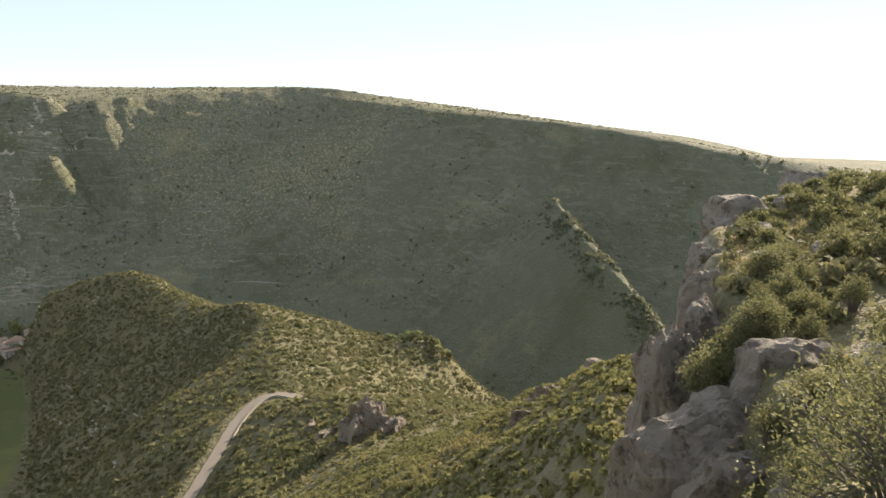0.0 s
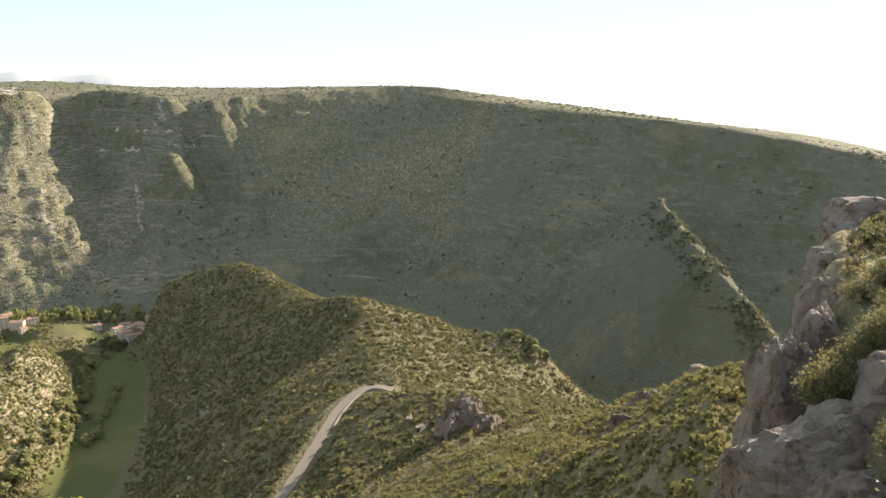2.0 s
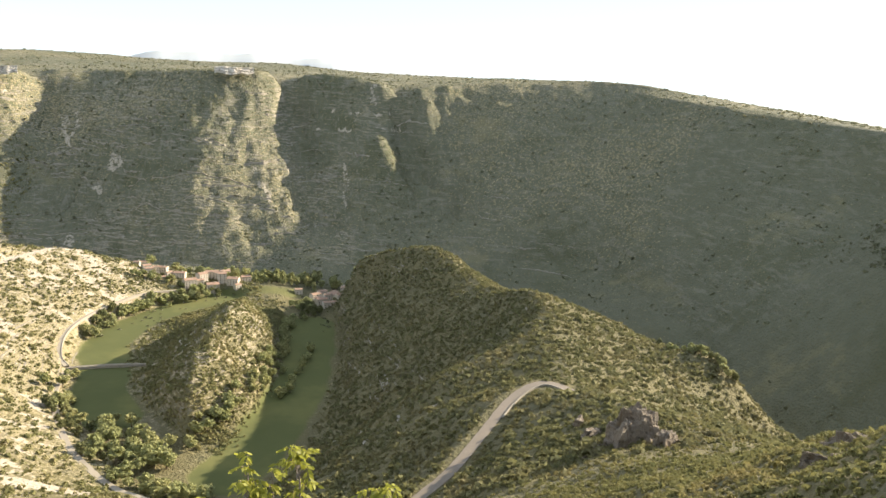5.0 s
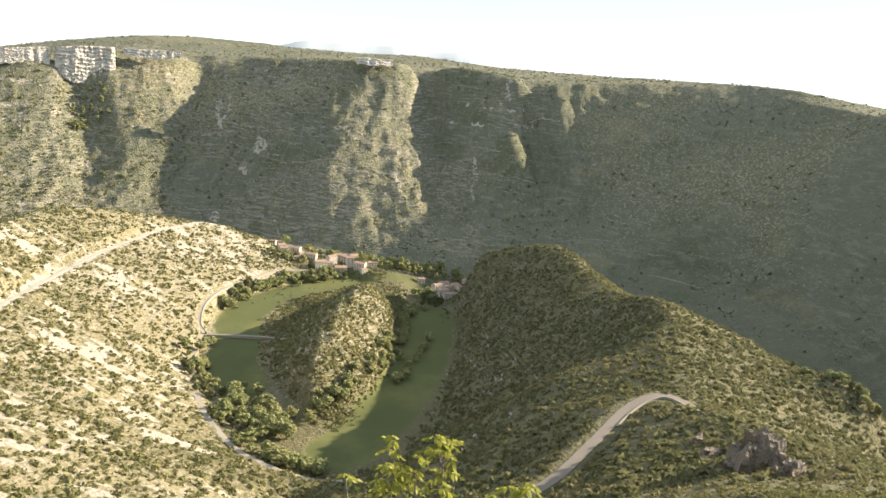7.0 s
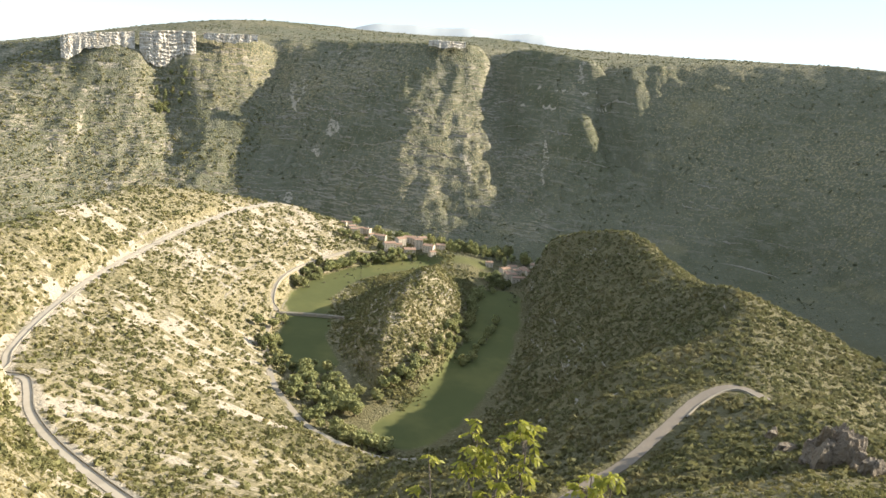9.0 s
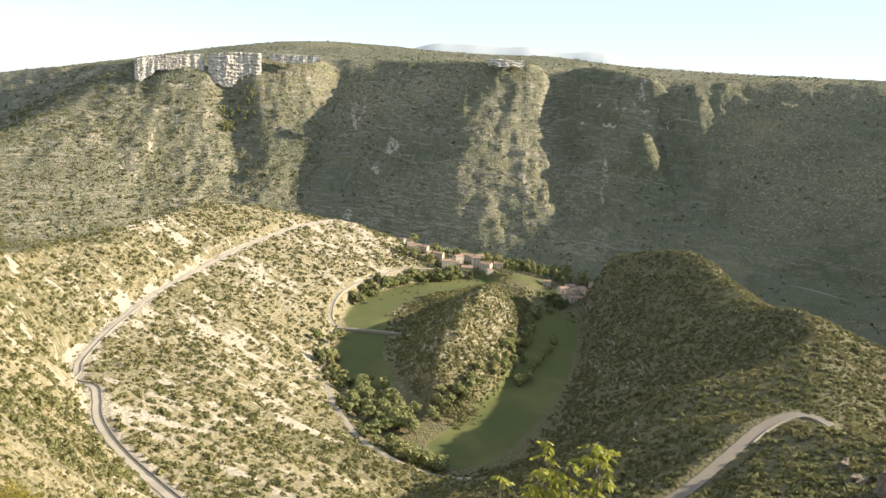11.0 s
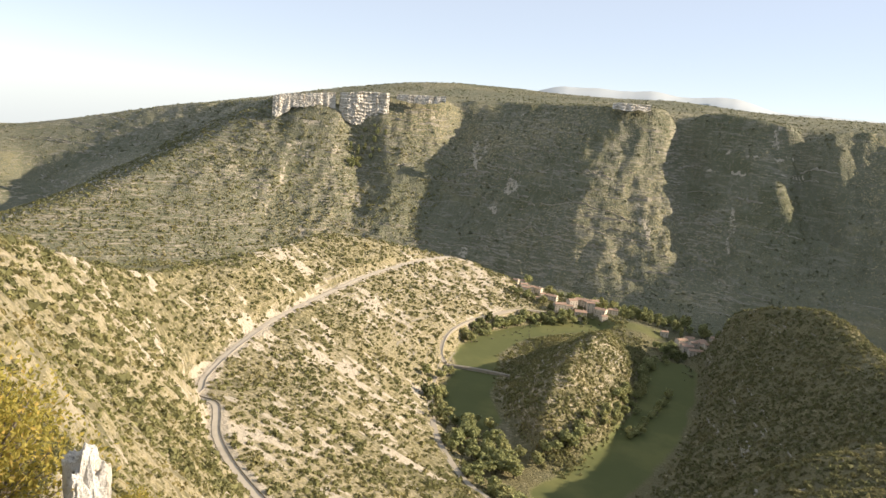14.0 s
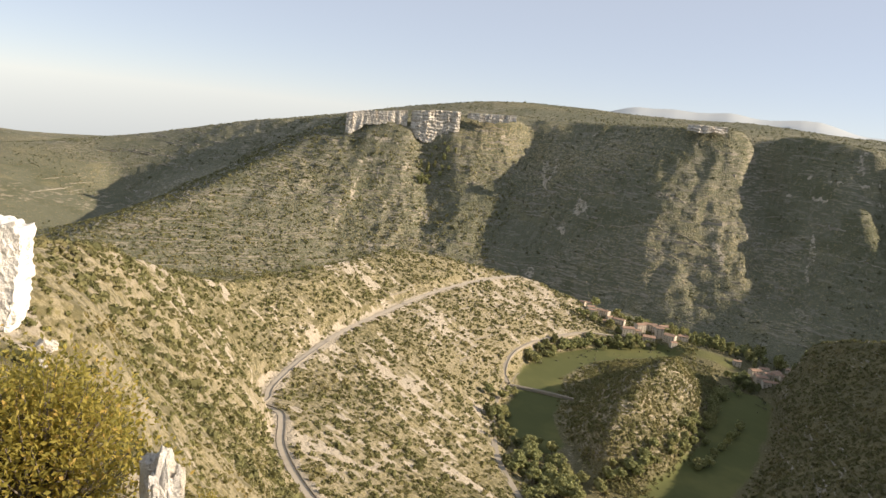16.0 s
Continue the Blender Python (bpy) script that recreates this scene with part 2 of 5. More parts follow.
ROADS = {
    "upper_road": [(-270, 1090, 66), (-298, 1059, 74), (-331, 959, 75), (-349, 851, 74), (-353, 740, 73), (-347, 637, 76), (-330, 537, 79), (-309, 461, 82), (-293, 430, 85), (-285, 411, 88), (-263, 402, 91), (-247, 381, 94), (-228, 353, 96), (-192, 316, 101), (-149, 283, 104), (-110, 255, 108)],
    "ridge_road": [(40, 262, 128), (60, 284, 130), (79, 300, 134), (103, 329, 139), (123, 354, 143), (140, 367, 146), (152, 366, 147), (164, 343, 148), (190, 300, 150)],
}
STEP, X0, X1, Y0, Y1 = 12.0, -3000.0, 3000.0, -1200.0, 4704.0


def along(points, step):
    """Evenly spaced places on a line that bends smoothly through its points."""
    p = np.array(points, float)
    out = []
    for i in range(len(p) - 1):
        a, b, c, d = p[max(i - 1, 0)], p[i], p[i + 1], p[min(i + 2, len(p) - 1)]
        k = max(2, int(np.linalg.norm(c - b) / step))
        for s in np.arange(k) / k:
            out.append(0.5 * (2 * b + (c - a) * s + (2 * a - 5 * b + 4 * c - d) * s * s + (3 * b - a - 3 * c + d) * s ** 3))
    return np.array(out + [p[-1]])


def membrane():
    """Heights on a square grid, fixed along the lines and stretched between them."""
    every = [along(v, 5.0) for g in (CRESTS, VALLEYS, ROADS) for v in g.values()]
    pts = np.concatenate(every)
    z = None
    for size in (192.0, 96.0, 48.0, 24.0, STEP):
        nx, ny = int((X1 - X0) / size) + 1, int((Y1 - Y0) / size) + 1
        i = np.clip(np.round((pts[:, 0] - X0) / size).astype(int), 0, nx - 1)
        j = np.clip(np.round((pts[:, 1] - Y0) / size).astype(int), 0, ny - 1)
        total, count = np.zeros((ny, nx)), np.zeros((ny, nx))
        np.add.at(total, (j, i), pts[:, 2])
        np.add.at(count, (j, i), 1)
        fixed = count > 0
        value = total / np.maximum(count, 1)
        if z is None:
            z = np.full((ny, nx), 200.0)
        else:
            jj = np.minimum(np.arange(ny) * size / (size * 2), z.shape[0] - 1.001)
            ii = np.minimum(np.arange(nx) * size / (size * 2), z.shape[1] - 1.001)
            a, b = jj.astype(int)[:, None], ii.astype(int)[None]
            u, v = (jj % 1)[:, None], (ii % 1)[None]
            z = (z[a, b] * (1 - u) + z[a + 1, b] * u) * (1 - v) + (z[a, b + 1] * (1 - u) + z[a + 1, b + 1] * u) * v
        for _ in range(400 if size > 30 else 160):
            z = np.where(fixed, value, z)
            e = np.pad(z, 1, mode="edge")
            z = 0.25 * (e[:-2, 1:-1] + e[2:, 1:-1] + e[1:-1, :-2] + e[1:-1, 2:])
        z = np.where(fixed, value, z)
    nx, ny = np.meshgrid(X0 + STEP * np.arange(z.shape[1]), Y0 + STEP * np.arange(z.shape[0]))
    for where, turns in ((nx > 760, 5), ((ny > 1220) & (nx < 520), 3)):  # weathered walls have round crests
        for _ in range(turns):
            e = np.pad(z, 1, mode="edge")
            z = np.where(where, 0.4 * z + 0.15 * (e[:-2, 1:-1] + e[2:, 1:-1] + e[1:-1, :-2] + e[1:-1, 2:]), z)
    e = np.pad(z, 1, mode="edge")
    return 0.5 * z + 0.125 * (e[:-2, 1:-1] + e[2:, 1:-1] + e[1:-1, :-2] + e[1:-1, 2:])


GRID = membrane()
TABLE = np.random.RandomState(7).rand(256, 256)


def bilinear(table, u, v):
    i, j = np.floor(u).astype(int), np.floor(v).astype(int)
    a, b = u - i, v - j
    a, b = a * a * (3 - 2 * a), b * b * (3 - 2 * b)
    i0, i1, j0, j1 = i % 256, (i + 1) % 256, j % 256, (j + 1) % 256
    return (table[j0, i0] * (1 - a) + table[j0, i1] * a) * (1 - b) + (table[j1, i0] * (1 - a) + table[j1, i1] * a) * b


def fbm(x, y, size, octaves=4, keep=0.5):
    """Rolling noise from -1 to 1, whose largest forms are size metres across."""
    total, amp, norm = 0.0, 1.0, 0.0
    for k in range(octaves):
        total = total + amp * (bilinear(TABLE, x / size + 17.3 * k, y / size + 5.1 * k) * 2 - 1)
        norm += amp
        amp, size = amp * keep, size * 0.5
    return total / norm


def grid_at(x, y):
    u = np.clip((x - X0) / STEP, 0, GRID.shape[1] - 1.001)
    v = np.clip((y - Y0) / STEP, 0, GRID.shape[0] - 1.001)
    i, j = u.astype(int), v.astype(int)
    a, b = u - i, v - j
    return (GRID[j, i] * (1 - a) + GRID[j, i + 1] * a) * (1 - b) + (GRID[j + 1, i] * (1 - a) + GRID[j + 1, i + 1] * a) * b


def near_line(x, y, line):
    """Distance to a line of dense places, and its height there."""
    best, height = np.full(x.shape, 1e9), np.zeros(x.shape)
    for a, b in zip(line[:-1], line[1:]):
        d = b - a
        s = np.clip(((x - a[0]) * d[0] + (y - a[1]) * d[1]) / max(d[0] ** 2 + d[1] ** 2, 1e-6), 0, 1)
        dist = np.hypot(x - a[0] - s * d[0], y - a[1] - s * d[1])
        closer = dist < best
        best = np.where(closer, dist, best)
        height = np.where(closer, a[2] + s * d[2], height)
    return best, height


ROAD_LINES = {k: along(v, 8.0) for k, v in ROADS.items()}
LOOP = along(VALLEYS["loop_west"], 20.0)


def smooth(a, b, v):
    s = np.clip((v - a) / (b - a), 0, 1)
    return s * s * (3 - 2 * s)


def flat_part(x, y):
    """1 on the meadow in the old river loop, 0 off it."""
    d, _ = near_line(x, y, LOOP)
    return 1 - smooth(24, 42, d + fbm(x, y, 40, 2) * 5)


RIM_X = (-60.0, -12.0, -5.0, 0.0, 4.0, 12.0, 19.5, 31.0, 45.0, 63.0, 85.0, 130.0)
RIM_Y = (-12.0, -2.0, 0.2, 0.9, 1.4, 4.3, 10.3, 20.6, 28.8, 32.5, 29.0, 0.0)


def promontory(x, y, z):
    """The broken rim beside the viewpoint: a shelf that ends in a rock face."""
    near = (np.hypot(x, y) < 160) & (x > -70)
    if not near.any():
        return z
    px, py, pz = x[near], y[near], z[near]
    out = py - np.interp(px, RIM_X, RIM_Y) + (fbm(px, py, 9, 3) * 1.6 + np.abs(fbm(px + 50, py, 3.5, 3)) * 1.5) * smooth(4, 12, np.hypot(px, py))
    d = np.hypot(px, py)
    shelf = 298.3 - 5.6 * smooth(1.5, 20, d) * smooth(-2, 8, px) + 0.05 * np.maximum(0, d - 30) + 0.16 * np.clip(-out - 3, 0, 30)
    shelf = shelf + fbm(px, py, 7, 4) * 0.7 * smooth(2, 8, d)
    side = smooth(-14, -3, px) * (1 - smooth(100, 130, px))
    keep = side * (1 - smooth(0.0, 1.0, out / (1.2 + 0.14 * np.clip(d, 0, 60))))
    drop = np.minimum(pz, shelf - np.clip(out, 0, 20) * 1.6)
    pz = shelf * keep + (drop * side + pz * (1 - side)) * (1 - keep)
    z = z.copy()
    z[near] = pz
    return z


def heights(x, y):
    """The height of the land at arrays of places."""
    z = grid_at(x, y)
    slope = np.hypot(grid_at(x + 10, y) - grid_at(x - 10, y), grid_at(x, y + 10) - grid_at(x, y - 10)) / 20
    away = np.hypot(x, y)
    lawn = flat_part(x, y)
    rough = (1 - lawn) * smooth(25, 140, away)
    steep = smooth(0.25, 0.7, slope)
    z = z + rough * (fbm(x, y, 130, 5, 0.55) * (2.0 + 9 * steep) + fbm(x + 300, y, 24, 3) * 1.2)
    far = smooth(1080, 1300, y)
    furrow = np.abs(fbm(x + fbm(x, y, 90, 2) * 25, y * 0.22 + 90, 75, 3))
    creek = np.abs(fbm(x + 40, y * 0.35, 30, 3))
    z = z + rough * steep * far * (furrow * 15 - 4.5 + creek * 9 - 2.5)
    wave = (z + fbm(x, y, 160, 3) * 14 + fbm(x + 70, y, 45, 2) * 6) / 26
    z = z + rough * steep * 26 * (0.03 + 0.05 * far) * np.sin(2 * math.pi * wave) * smooth(-0.5, 0.3, fbm(x, y + 500, 110, 2))
    z = z + rough * steep * (0.8 + 1.4 * far) * (np.abs(fbm(x + 11, y + 7, 17, 3, 0.6)) * 4 - 1.2)
    z = promontory(x, y, z)
    z = np.where(lawn > 0, z * (1 - lawn) + (10 + fbm(x, y, 60, 2) * 0.3) * lawn, z)
    for line in ROAD_LINES.values():
        near = (x > line[:, 0].min() - 30) & (x < line[:, 0].max() + 30) & (y > line[:, 1].min() - 30) & (y < line[:, 1].max() + 30)
        if near.any():
            d, h = near_line(x[near], y[near], line)
            w = 1 - smooth(5.0, 14.0, d)
            z[near] = z[near] * (1 - w) + (h - 0.25) * w
    return z


MEADOWS = [along([(-70, 1040, 10), (-125, 992, 10), (-168, 925, 10), (-183, 850, 10), (-172, 770, 10), (-160, 700, 10), (-140, 645, 10)], 15.0),
           along([(45, 915, 10), (39, 820, 10), (26, 720, 10), (4, 640, 10), (-22, 565, 10), (-38, 538, 10)], 15.0)]


def lawn_mask(x, y):
    v = np.zeros(x.shape)
    for line, half in zip(MEADOWS, (25, 28)):
        d, _ = near_line(x, y, line)
        v = np.maximum(v, 1 - smooth(half - 2, half + 2, d + fbm(x, y, 30, 2) * 5))
    d, _ = near_line(x, y, np.array([(-40, 1050, 0), (20, 1050, 0)]))
    return np.maximum(v, 0.8 * (1 - smooth(12, 18, d)))


def west_part(x, y):
    """1 on the sunny hillside with bare stony streaks."""
    near = smooth(480, 380, y)
    return (smooth(-60, -230, x) * (1 - near) + smooth(-30, -110, x) * near) * smooth(-620, -480, x) * smooth(1230, 1080, y) * smooth(60, 110, np.hypot(x, y))


SCREES = ((-751, 1255, 10, 26), (-715, 1243, 8, 20), (-633, 1232, 11, 13), (-583, 1375, 8, 22), (-293, 1475, 15, 34), (-320, 1440, 9, 30), (-392, 1553, 10, 30), (-343, 1338, 16, 24), (-18, 1368, 9, 34), (-34, 1400, 7, 30),
          (-733, 1331, 5, 34), (-706, 1375, 5, 40), (-210, 900, 10, 26), (-130, 478, 40, 14))


def tongues(x, y):
    """Fans of loose stone below the clefts of the walls."""
    v = np.zeros(x.shape)
    wob = fbm(x, y, 18, 3)
    for cx, cy, w, l in SCREES:
        u = ((x - cx + 0.35 * (y - cy)) / w) ** 2 + ((y - cy) / l) ** 2 + 1.6 * wob
        v = np.maximum(v, 1.15 * (1 - smooth(0.1, 1.5, u)))
    return v


def ledges(x, y, z):
    """Thin bare beds of rock that cross the walls at a few heights."""
    v = np.zeros(x.shape)
    for x0, x1, level in ((-840, -590, 190), (-860, -600, 232), (90, 250, 262), (60, 270, 228), (-130, -40, 300), (-560, -430, 268)):
        on = smooth(x0 - 20, x0 + 20, x) * smooth(x1 + 20, x1 - 20, x) * (y > 1000)
        v = np.maximum(v, on * (1 - smooth(2.5, 6.0, np.abs(z - level + 5 * fbm(x, y, 60, 2)))) * smooth(-0.3, 0.1, fbm(x, y, 35, 2)))
    return 0.75 * v


def scree_at(x, y):
    """How bare the ground is: streaks that run down the slope."""
    streak = fbm(x * 0.55 + y * 0.25 + 50, y * 0.9 - x * 0.3, 75, 4, 0.6)
    fine = fbm(x * 0.6 + 9, y * 1.2, 22, 3, 0.6)
    far = smooth(1120, 1300, y) * smooth(0.38, 0.6, fbm(x * 2.2 + 700, y * 0.5, 80, 4, 0.65))
    far = far + tongues(x, y)
    spot = fbm(x * 0.7 + 33, y * 1.3 + x * 0.4, 9, 2)
    bare = smooth(0.0, 0.5, 0.85 * streak + 0.7 * fine + 0.55 * spot)
    bare = np.maximum(bare, 0.8 * smooth(0.28, 0.6, 0.6 * fine + 0.75 * spot))
    return np.clip(west_part(x, y) * (0.82 - 0.16 * smooth(430, 300, y)) * bare + 0.54 * far, 0, 1)


def land():
    """One sheet of ground, finer towards the viewpoint, out to the horizon."""
    r = np.concatenate([[0.0], np.geomspace(0.05, 8, 36)[:-1], np.geomspace(8, 120, 190)[:-1], np.geomspace(120, 1900, 520)[:-1], np.geomspace(1900, 4850, 60)])
    a = np.concatenate([np.arange(-62, 72, 0.21), np.arange(72, 298, 4.0)])
    ang = np.radians(a)
    x, y = np.outer(r[1:], np.sin(ang)), np.outer(r[1:], np.cos(ang))
    z = heights(x, y)
    nr, na = x.shape
    dzr = np.gradient(z, axis=0) / np.maximum(np.gradient(np.hypot(x, y), axis=0), 0.01)
    dza = np.gradient(z, axis=1) / np.maximum(np.hypot(x, y) * np.gradient(ang)[None], 0.01)
    slope = np.hypot(dzr, dza)
    co = np.stack([x, y, z], -1).reshape(-1, 3)
    i, j = np.meshgrid(np.arange(nr - 1), np.arange(na), indexing="ij")
    k = (j + 1) % na
    quads = np.stack([i * na + j, (i + 1) * na + j, (i + 1) * na + k, i * na + k], -1).reshape(-1, 4)[:, ::-1]
    me = bpy.data.meshes.new("ground")
    me.vertices.add(len(co))
    me.vertices.foreach_set("co", co.ravel())
    me.loops.add(quads.size)
    me.loops.foreach_set("vertex_index", quads.ravel().astype(np.int32))
    me.polygons.add(len(quads))
    me.polygons.foreach_set("loop_start", np.arange(0, quads.size, 4, dtype=np.int32))
    me.polygons.foreach_set("use_smooth", np.ones(len(quads), bool))
    me.update(calc_edges=True)
    lawn = flat_part(x, y)
    west = west_part(x, y)
    mound = 1 - smooth(50, 75, np.hypot((x + 65) * 1.0, (y - 770) * 0.42))
    near = 1 - smooth(40, 110, np.hypot(x, y))
    cut = np.zeros(x.shape)
    line = ROAD_LINES["upper_road"]
    box_ = (x > -380) & (x < -90) & (y > 235) & (y < 1110)
    d, h = near_line(x[box_], y[box_], line)
    cut[box_] = (1 - smooth(3.5, 10.0, d + fbm(x[box_], y[box_], 15, 3) * 5)) * np.where(z[box_] > h - 2, 1.0, 0.6)
    masks = {
        "grass": lawn_mask(x, y),
        "cliff": np.clip((smooth(1.7, 3.0, slope) + 0.15 * west) * (1 - lawn) + near * smooth(9, 13, np.hypot(x, y)) * smooth(0.8, 1.4, slope), 0, 1),
        "scree": np.maximum(np.maximum(scree_at(x, y), ledges(x, y, z)), cut) * (1 - lawn),
        "scrub": np.clip(0.78 - 0.55 * west - 0.1 * mound - 0.2 * smooth(1050, 1250, y) + 0.35 * fbm(x, y, 200, 3), 0, 1),
        "upland": np.maximum(smooth(1020, 1200, np.hypot(x, y) + 0.4 * np.maximum(x, 0)), smooth(430, 500, x)),
        "strata": 0.55 * smooth(1020, 1200, np.hypot(x, y) + 0.4 * np.maximum(x, 0)) * smooth(0.2, 0.45, slope) * (1 - 0.4 * smooth(50, 350, x)) * (1 + 0.3 * smooth(-500, -700, x)) + 0.3 * mound,
        "terrace": 0.6 * mound + 0.7 * smooth(-360, -300, x) * smooth(-150, -190, x) * smooth(800, 920, y) * smooth(1150, 1100, y) + 0.45 * west * smooth(0.0, 0.4, fbm(x, y, 110, 3)) + 0.4 * smooth(1150, 1250, y) * smooth(-620, -540, x) * (1 - smooth(200, 420, x)) * smooth(-0.2, 0.35, fbm(x + 90, y, 90, 3)) + 0.55 * smooth(-540, -620, x) * smooth(650, 800, y) * smooth(-0.2, 0.3, fbm(x, y, 140, 3)),
        "dry": 0.9 * smooth(26, 8, np.hypot(x - 92, y - 84)) + (1 - smooth(0.7, 1.3, slope)) * near * smooth(0.1, 0.5, fbm(x, y, 14, 3) + 0.2) + 0.35 * (1 - smooth(0.7, 1.3, slope)) * smooth(0.25, 0.5, fbm(x, y, 50, 3)) * (1 - smooth(150, 320, np.hypot(x, y))),
    }
    for name, v in masks.items():
        me.attributes.new(name, "FLOAT", "POINT").data.foreach_set("value", v.ravel().astype(np.float32))
    me.materials.append(GROUND)
    return tagged(new("ground", me), "scrub-covered limestone hillsides with pale scree and green meadow", "ground", kind="structure")


ground = land()


# ---- helpers for things ----
def mesh_of(name, verts, faces, mat, smooth_faces=False):
    """A mesh from arrays of corners and of faces, all with the same number of sides."""
    verts, faces = np.asarray(verts, np.float32), np.asarray(faces, np.int32)
    me = bpy.data.meshes.new(name)
    me.vertices.add(len(verts))
    me.vertices.foreach_set("co", verts.ravel())
    me.loops.add(faces.size)
    me.loops.foreach_set("vertex_index", faces.ravel())
    me.polygons.add(len(faces))
    me.polygons.foreach_set("loop_start", np.arange(0, faces.size, faces.shape[1], dtype=np.int32))
    me.polygons.foreach_set("use_smooth", np.full(len(faces), smooth_faces))
    me.update(calc_edges=True)
    me.materials.append(mat)
    return me


def part(name, bm, mat, parent=None, label=""):
    """Links a bmesh or a ready mesh as one object under its thing."""
    if isinstance(bm, bmesh.types.BMesh):
        me = bpy.data.meshes.new(name)
        bm.to_mesh(me)
        bm.free()
        me.materials.append(mat)
    else:
        me = bm
    ob = new(name, me)
    if parent:
        ob.parent = parent
    if label:
        ob["label"] = label
    return ob


def ico(level):
    bm = bmesh.new()
    bmesh.ops.create_icosphere(bm, subdivisions=level, radius=1.0)
    v = np.array([p.co[:] for p in bm.verts])
    f = np.array([[p.index for p in face.verts] for face in bm.faces])
    bm.free()
    return v, f


ICO = {k: ico(k) for k in (1, 2, 3, 4, 5)}


def tufts_of(places, radii, count, rng, flat=0.8, leaf=0.62):
    """Loose bushes: each a dome of leafy sprays that point every way."""
    n = len(places)
    q = rng.randn(n, count, 3)
    q[..., 2] = np.abs(q[..., 2]) * 0.9 - 0.1
    q /= np.linalg.norm(q, axis=2)[..., None]
    bulge = 1 + 0.35 * np.sin(q[..., :1] * 5 + rng.rand(n, 1, 1) * 6) * np.cos(q[..., 1:2] * 4 + rng.rand(n, 1, 1) * 6)
    stretch = np.concatenate([1 + 0.5 * (rng.rand(n, 1, 2) - 0.5), flat * (1 + 0.7 * (rng.rand(n, 1, 1) - 0.5))], 2)
    c = q * (0.5 + 0.35 * rng.rand(n, count, 1)) * bulge * stretch * radii[:, None, None]
    a = np.cross(q + 0.4 * rng.randn(n, count, 3), rng.randn(n, count, 3))
    a /= np.linalg.norm(a, axis=2)[..., None]
    b = np.cross(q + 0.4 * rng.randn(n, count, 3), a)
    b /= np.linalg.norm(b, axis=2)[..., None]
    size = radii[:, None, None] * leaf * (0.6 + 0.8 * rng.rand(n, count, 1))
    v = np.stack([c + a * size, c - 0.5 * a * size + 0.8 * b * size, c - 0.5 * a * size - 0.8 * b * size], 2) + places[:, None, None]
    return v.reshape(-1, 3), np.arange(n * count * 3).reshape(-1, 3)


def box(x0, x1, y0, y1, z0, z1):
    v = np.array([(x, y, z) for z in (z0, z1) for x, y in ((x0, y0), (x1, y0), (x1, y1), (x0, y1))], float)
    f = np.array([(3, 2, 1, 0), (4, 5, 6, 7), (0, 1, 5, 4), (1, 2, 6, 5), (2, 3, 7, 6), (3, 0, 4, 7)])
    return v, f


def joined(pieces):
    vs, fs, n = [], [], 0
    for v, f in pieces:
        vs.append(v)
        fs.append(np.asarray(f) + n)
        n += len(v)
    return np.concatenate(vs), np.concatenate(fs)


def tube(points, radii, sides=6):
    """A tapering stem along points."""
    p = np.array(points, float)
    v, f = [], []
    for i, (c, r) in enumerate(zip(p, radii)):
        d = p[min(i + 1, len(p) - 1)] - p[max(i - 1, 0)]
        d /= np.linalg.norm(d) + 1e-9
        a = np.cross(d, (0.31, 0.95, 0.02) if abs(d[2]) > 0.6 else (0, 0, 1))
        a /= np.linalg.norm(a) + 1e-9
        b = np.cross(d, a)
        for k in range(sides):
            t = 6.28318 * k / sides
            v.append(c + r * (a * math.cos(t) + b * math.sin(t)))
    for i in range(len(p) - 1):
        for k in range(sides):
            m = (k + 1) % sides
            f.append((i * sides + k, i * sides + m, (i + 1) * sides + m, (i + 1) * sides + k))
    return np.array(v), np.array(f)


def height(x, y):
    return float(heights(np.array([float(x)]), np.array([float(y)]))[0])


# ---- more materials ----
def rock_material(name, pale, grey, scale):
    m = material(name, 0.9)
    n = Nodes(m)
    tex = n.t.nodes.new("ShaderNodeTexCoord").outputs["Object"]
    c = n.mix(n.noise(scale * 0.5, 6, 0.65, tex), grey, pale)
    c = n.mix(n.ramp(n.noise(scale * 1.7, 5, 0.7, tex), 0.52, 0.66), c, tuple(v * 0.55 for v in grey))
    streak = n.noise(scale * 1.2, 5, 0.6, tex, squash=(1.6, 1.6, 0.22))
    c = n.mix(n.math("MULTIPLY", n.ramp(streak, 0.54, 0.7), 0.6), c, (grey[0] * 0.75, grey[1] * 0.62, grey[2] * 0.45))
    n.color(c)
    h = n.math("ADD", n.noise(scale * 2.5, 8, 0.7, tex), n.math("MULTIPLY", n.voronoi(scale * 1.1, tex), 0.6))
    n.bump(h, 0.5 / scale, 1.0)
    return m


def plain(name, a, b, scale, rough=0.85, relief=0.02):
    m = material(name, rough)
    n = Nodes(m)
    c = n.mix(n.noise(scale, 5), a, b)
    c = n.mix(n.math("MULTIPLY", n.ramp(n.noise(scale * 0.2, 4), 0.5, 0.7), 0.4), c, tuple(v * 0.6 for v in a))
    n.color(n.mix(n.math("MULTIPLY", n.obj.outputs["Random"], 0.35), c, tuple(v * 0.75 for v in b)))
    n.bump(n.noise(scale * 4, 4), relief)
    return m


